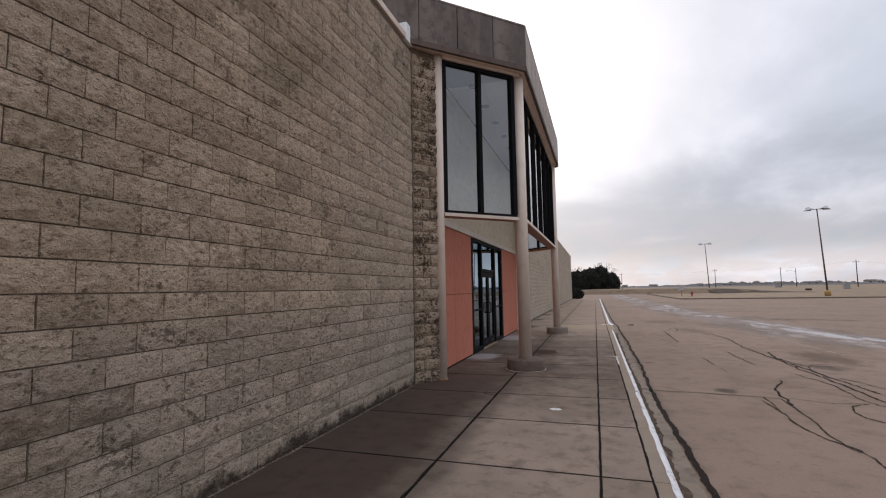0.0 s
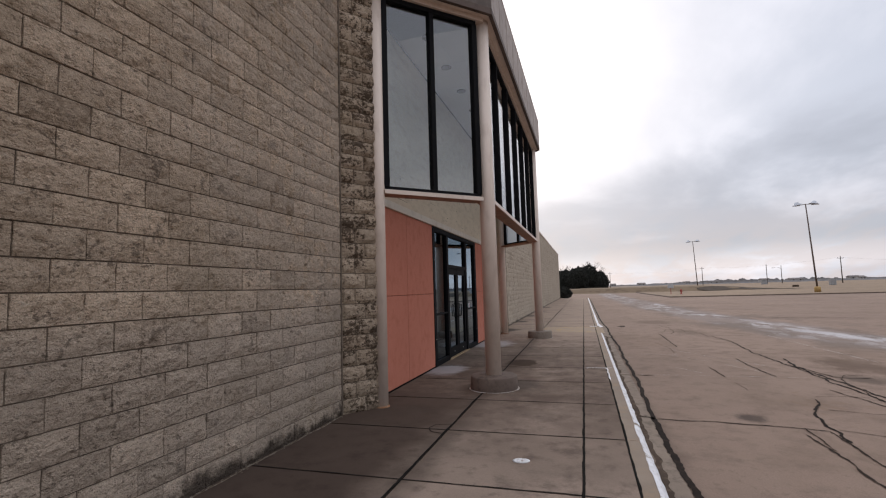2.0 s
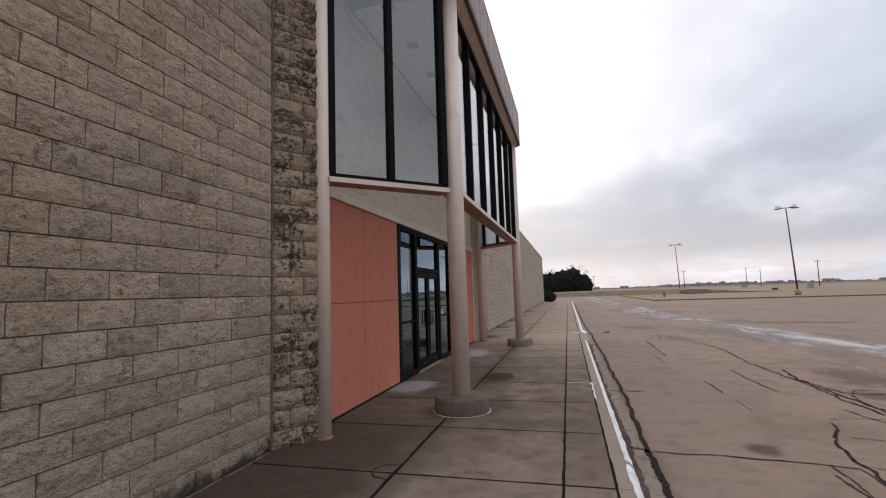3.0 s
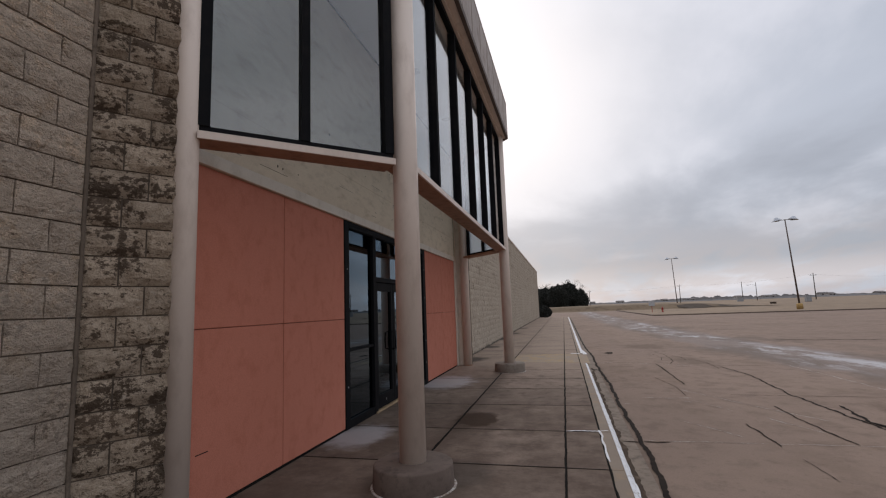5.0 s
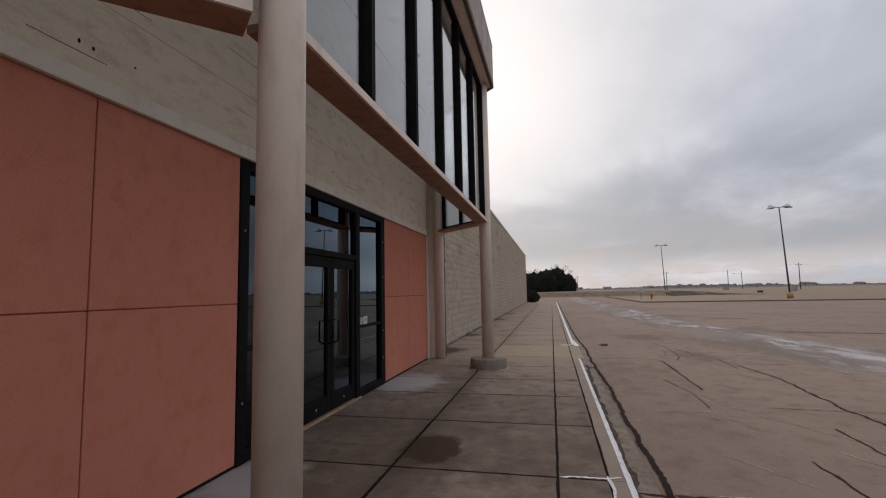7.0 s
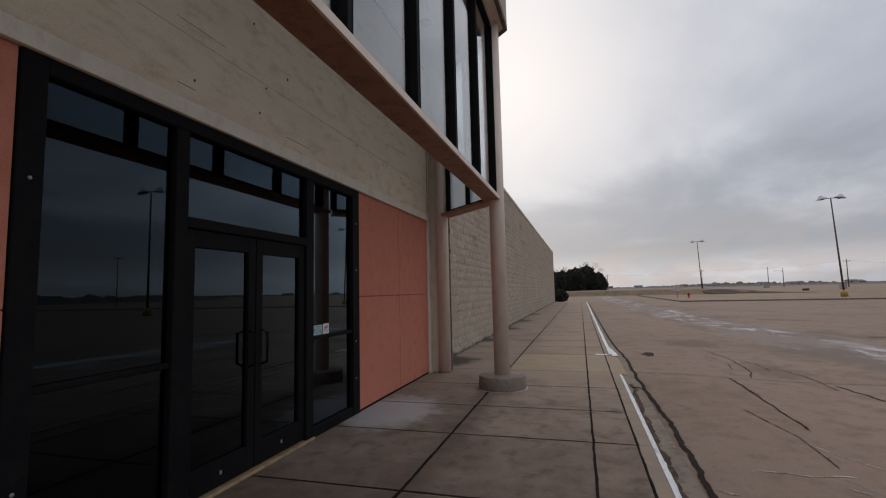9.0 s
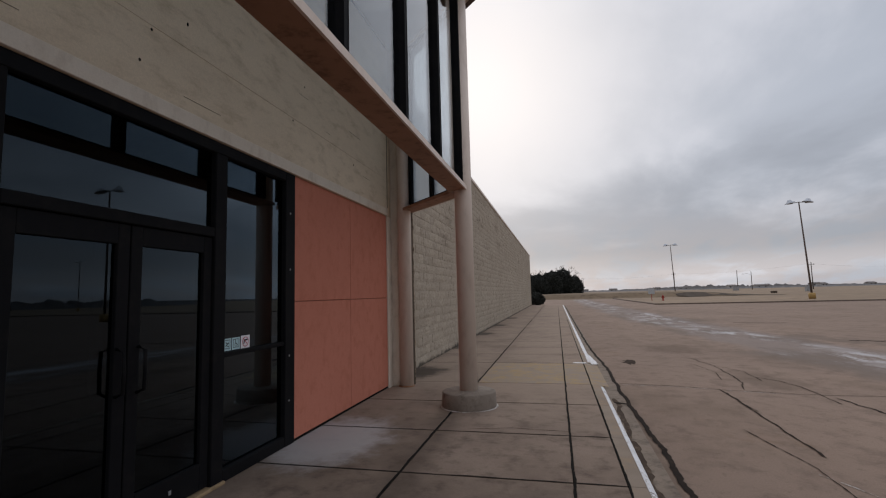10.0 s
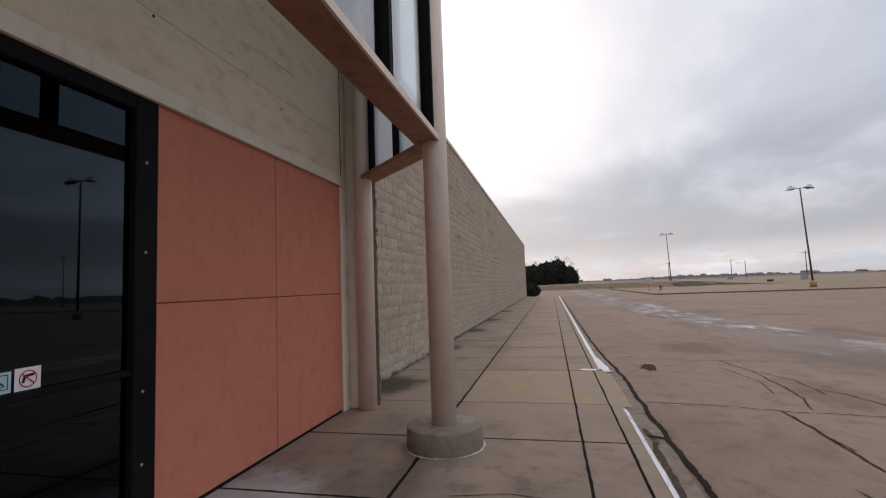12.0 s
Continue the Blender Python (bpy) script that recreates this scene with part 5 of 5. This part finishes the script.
# trees: trunk, limbs, and crowns of many small sprays
def crown(blobs, count, size, seed):
    rg = np.random.RandomState(seed)
    verts, faces = [], []
    total = sum(b[3] * b[4] for b in blobs)
    for cx, cy, cz, rx, rz in blobs:
        n = int(count * rx * rz / total)
        v = rg.normal(size=(n, 3))
        v /= np.linalg.norm(v, axis=1)[:, None]
        rad = rg.uniform(0.55, 1.0, n) ** 0.5 * (1 + 0.16 * np.sin(v[:, 0] * 7 + cx * 3) * np.cos(v[:, 2] * 6 + cy) + rg.normal(0, 0.05, n))
        p = v * rad[:, None] * np.array((rx, rx, rz)) + np.array((cx, cy, cz))
        for q in p:
            if q[2] < 0.05:
                continue
            a, b, c = rg.normal(size=(3, 3)) * size
            k = len(verts)
            verts += [(q + a).tolist(), (q + b).tolist(), (q + c).tolist(), (q - (a + b + c) * 0.7).tolist()]
            faces += [(k, k + 1, k + 2), (k, k + 2, k + 3), (k + 1, k + 3, k + 2)]
    me = bpy.data.meshes.new("crown")
    me.from_pydata(verts, [], faces)
    me.materials.append(NEEDLES)
    return me


def evergreen(x, y, high, wide, seed, label, name="evergreen_tree"):
    rg = random.Random(seed)
    ob = holder(name, (x, y, -0.13), label, "tree" if high > 2.5 else "bush", "dark evergreens" if high > 2.5 else "")
    part("trunk", tube([(0, 0, 0), (0.05, 0, high * 0.4), (0, 0.05, high * 0.85)], 0.05 * high, 0.01 * high, 8), BARK, ob, "", True)
    for i in range(6):
        a, z = rg.uniform(0, 6.28), high * rg.uniform(0.15, 0.6)
        part("limb", tube([(0, 0, z), (math.cos(a) * wide * 0.25, math.sin(a) * wide * 0.25, z + high * 0.1), (math.cos(a) * wide * 0.45, math.sin(a) * wide * 0.45, z + high * 0.14)], 0.015 * high, 0.004 * high, 5), BARK, ob, "", True)
    blobs = [(0, 0, high * 0.45, wide * 0.48, high * 0.42), (0, 0, high * 0.72, wide * 0.34, high * 0.28)]
    for i in range(9):
        a = rg.uniform(0, 6.28)
        r = wide * rg.uniform(0.18, 0.36)
        blobs.append((math.cos(a) * r, math.sin(a) * r, high * rg.uniform(0.2, 0.78), wide * rg.uniform(0.12, 0.22), high * rg.uniform(0.12, 0.2)))
    part("crown", crown(blobs, int(5000 + 900 * high), 0.035 + 0.012 * high, seed), None, ob, "dense dark green needle crown", True)
    return ob


evergreen(-4.6, 133, 6.2, 4.6, 1, "dark dense evergreen tree, loosely pointed")
evergreen(-1.4, 130, 6.6, 5.8, 2, "dark rounded dense evergreen tree")
evergreen(1.4, 133, 7.2, 6.4, 3, "tall dark rounded evergreen tree")
evergreen(4.2, 132, 5.4, 4.6, 4, "dark rounded dense evergreen tree")
evergreen(-8.0, 138, 6.6, 6.0, 5, "dark dense evergreen tree behind the wall")
evergreen(-2.5, 68.5, 1.6, 2.0, 6, "low dark clipped evergreen bush by the wall end", "evergreen_bush")


def bare_tree(x, y, high, seed):
    rg = random.Random(seed)
    ob = holder("bare_tree", (x, y, -0.13), "bare leafless winter tree behind the evergreens", "tree")
    part("trunk", tube([(0, 0, 0), (0.1, 0, high * 0.2), (0, 0.1, high * 0.42)], 0.16, 0.09, 7), BARK, ob, "", True)
    twigs = bmesh.new()

    def grow(p, d, length, r, depth):
        q = p + d * length
        tube([p, (p + q) / 2 + Vector((rg.uniform(-1, 1), rg.uniform(-1, 1), 0)) * length * 0.06, q], r, r * 0.6, 4, twigs)
        if depth:
            for _ in range(3):
                nd = (d + Vector((rg.uniform(-1, 1), rg.uniform(-1, 1), rg.uniform(-0.2, 0.6))) * 0.75).normalized()
                grow(q, nd, length * 0.68, r * 0.6, depth - 1)

    for i in range(5):
        a = i * 1.26 + rg.uniform(-0.3, 0.3)
        grow(Vector((0, 0.1, high * (0.3 + 0.03 * i))), Vector((math.cos(a) * 0.7, math.sin(a) * 0.7, 0.9)).normalized(), high * 0.24, 0.07, 3)
    part("branches", twigs, BARK, ob, "fine bare branches", True)


bare_tree(2.4, 142, 9.4, 11)
bare_tree(-4.6, 143, 8.4, 12)


# far woods all round, and pale buildings along the horizon
def woods(radius, a0, a1, high, seed):
    rg = np.random.RandomState(seed)
    verts, faces = [], []
    n = int(radius * radians(a1 - a0) / 3.0)
    for i in range(n):
        a = radians(a0 + (a1 - a0) * (i + rg.uniform(0, 1)) / n)
        r = radius * rg.uniform(0.96, 1.05)
        x, y = r * math.sin(a), r * math.cos(a)
        gap = 0.35 + 0.65 * max(0.0, math.sin(i * 0.045 + seed) * math.sin(i * 0.013 + 2) + 0.55)
        h, wd = high * gap * rg.uniform(0.5, 1.15), rg.uniform(5.0, 15.0)
        ca, sa = math.cos(a), -math.sin(a)
        k = len(verts)
        m = 7
        for j in range(m):
            t = j / (m - 1)
            prof = math.sin(math.pi * (0.08 + 0.84 * t)) ** 0.6 * h * rg.uniform(0.75, 1.1)
            off = (t - 0.5) * wd
            for dep, zz in ((-1.2, -0.2), (0.0, prof), (1.2, -0.2)):
                verts.append((x + ca * off + math.sin(a) * dep, y + sa * off + math.cos(a) * dep, zz))
        for j in range(m - 1):
            b = k + 3 * j
            faces += [(b, b + 3, b + 4, b + 1), (b + 1, b + 4, b + 5, b + 2)]
    me = bpy.data.meshes.new("far_woods")
    me.from_pydata(verts, [], faces)
    me.materials.append(FAR_WOOD)
    return tagged(new("far_woods", me), "distant line of bare trees and scrub, greyed for haze", "woods", kind="stuff")


woods(820, -30, 60, 4.2, 1)
woods(560, 60, 200, 9.0, 2)
woods(700, 200, 330, 9.0, 3)
woods(480, -6, 30, 1.6, 4)
woods(230, 40, 110, 8.0, 5)


def far_house(x, y, wide, high, seed):
    ob = holder("far_building", (x, y, -0.13), "distant low pale building with a dark roof", "building", "buildings on the horizon")
    high, wide = high * 0.55, wide * 0.45
    part("wall", box(-wide / 2, wide / 2, -5, 5, 0, high), FAR_WALL, ob, "", True)
    bm = bmesh.new()
    pts = [(-wide / 2 - 0.5, -5.6, high), (wide / 2 + 0.5, -5.6, high), (wide / 2 + 0.5, 5.6, high), (-wide / 2 - 0.5, 5.6, high), (-wide / 2, 0, high + 1.4), (wide / 2, 0, high + 1.4)]
    v = [bm.verts.new(p) for p in pts]
    for f in ((0, 1, 5, 4), (1, 2, 5), (2, 3, 4, 5), (3, 0, 4), (0, 3, 2, 1)):
        bm.faces.new([v[i] for i in f])
    part("roof", bm, FAR_ROOF, ob, "", True)
    for i in range(max(2, int(wide / 5))):
        px = -wide / 2 + wide * (i + 0.5) / max(2, int(wide / 5))
        part("window", box(px - 0.6, px + 0.6, -5.06, -5.002, high * 0.35, high * 0.75), INK, ob, "", True)


for i, (x, y, wd, h) in enumerate(((150, 640, 26, 4), (190, 600, 14, 5), (235, 640, 30, 4.5), (300, 660, 22, 6), (345, 640, 16, 4), (75, 690, 22, 4), (40, 700, 14, 4), (400, 600, 30, 5), (260, 560, 12, 4.5), (118, 620, 12, 4))):
    far_house(x, y, wd, h, i)

# dead leaves and grit along the wall foot
rg = np.random.RandomState(4)
verts, faces = [], []
for i in range(1500):
    y = rg.uniform(-3, 7.1) if i < 700 else rg.uniform(18.4, 34)
    x = FACE + 0.012 + abs(rg.normal(0, 0.022 if i < 700 else 0.07))
    s, a = rg.uniform(0.004, 0.013), rg.uniform(0, 6.28)
    k = len(verts)
    c, d = math.cos(a) * s, math.sin(a) * s
    verts += [(x - c, y - d, WALK + 0.003), (x + d, y - c, WALK + 0.004 + rg.uniform(0, 0.008)), (x + c, y + d, WALK + 0.005), (x - d, y + c, WALK + 0.003 + rg.uniform(0, 0.008))]
    faces.append((k, k + 1, k + 2, k + 3))
me = bpy.data.meshes.new("leaf_litter")
me.from_pydata(verts, [], faces)
me.materials.append(DEBRIS)
tagged(new("leaf_litter", me), "thin line of dead leaves and grit along the wall foot", "litter", kind="stuff")

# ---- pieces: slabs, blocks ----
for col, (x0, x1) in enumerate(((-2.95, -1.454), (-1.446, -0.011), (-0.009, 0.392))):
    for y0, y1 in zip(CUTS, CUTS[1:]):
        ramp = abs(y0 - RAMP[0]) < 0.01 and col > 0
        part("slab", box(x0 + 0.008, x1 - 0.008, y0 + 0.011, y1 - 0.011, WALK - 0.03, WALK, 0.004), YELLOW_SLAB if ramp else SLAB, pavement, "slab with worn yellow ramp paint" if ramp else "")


def lay(parent, places, near, limit):
    places = sorted(places, key=near)
    for me, p in places[:limit]:
        ob = new("block", me)
        ob.location = p
        ob.parent = parent
    joined_blocks("blocks", parent, places[limit:])


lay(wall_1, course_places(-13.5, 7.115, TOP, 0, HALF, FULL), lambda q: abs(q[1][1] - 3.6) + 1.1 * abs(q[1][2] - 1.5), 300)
lay(wall_3, course_places(18.32, WALL_END, 5.68, 1, WASHED_HALF, WASHED_FULL), lambda q: q[1][1], 240)
for parent, (a, b), mat, seed in ((strip_1, STRIP, BLOCK_STAINED, 70), (strip_2, STRIP2, BLOCK_STAINED, 80)):
    va, vb = Vector(a), Vector(b)
    d = (vb - va).normalized()
    long = (vb - va).length
    sizes = {f: [block_mesh("block", long * f - 0.010, mat, seed + s + int(100 * f), bulge=0.030) for s in range(4)] for f in (0.36, 0.64)}
    rg = random.Random(seed)
    turn = math.atan2(d.y, d.x) - math.pi / 2
    for k in range(int((TOP - Z0) / COURSE + 0.01)):
        order = (0.36, 0.64) if k % 2 else (0.64, 0.36)
        at = 0.0
        for f in order:
            ob = new("block", rg.choice(sizes[f]))
            p = va + d * (at + long * f / 2)
            ob.location, ob.rotation_euler = (p.x, p.y, Z0 + k * COURSE + 0.005), (0, 0, turn)
            ob.parent = parent
            at += long * f
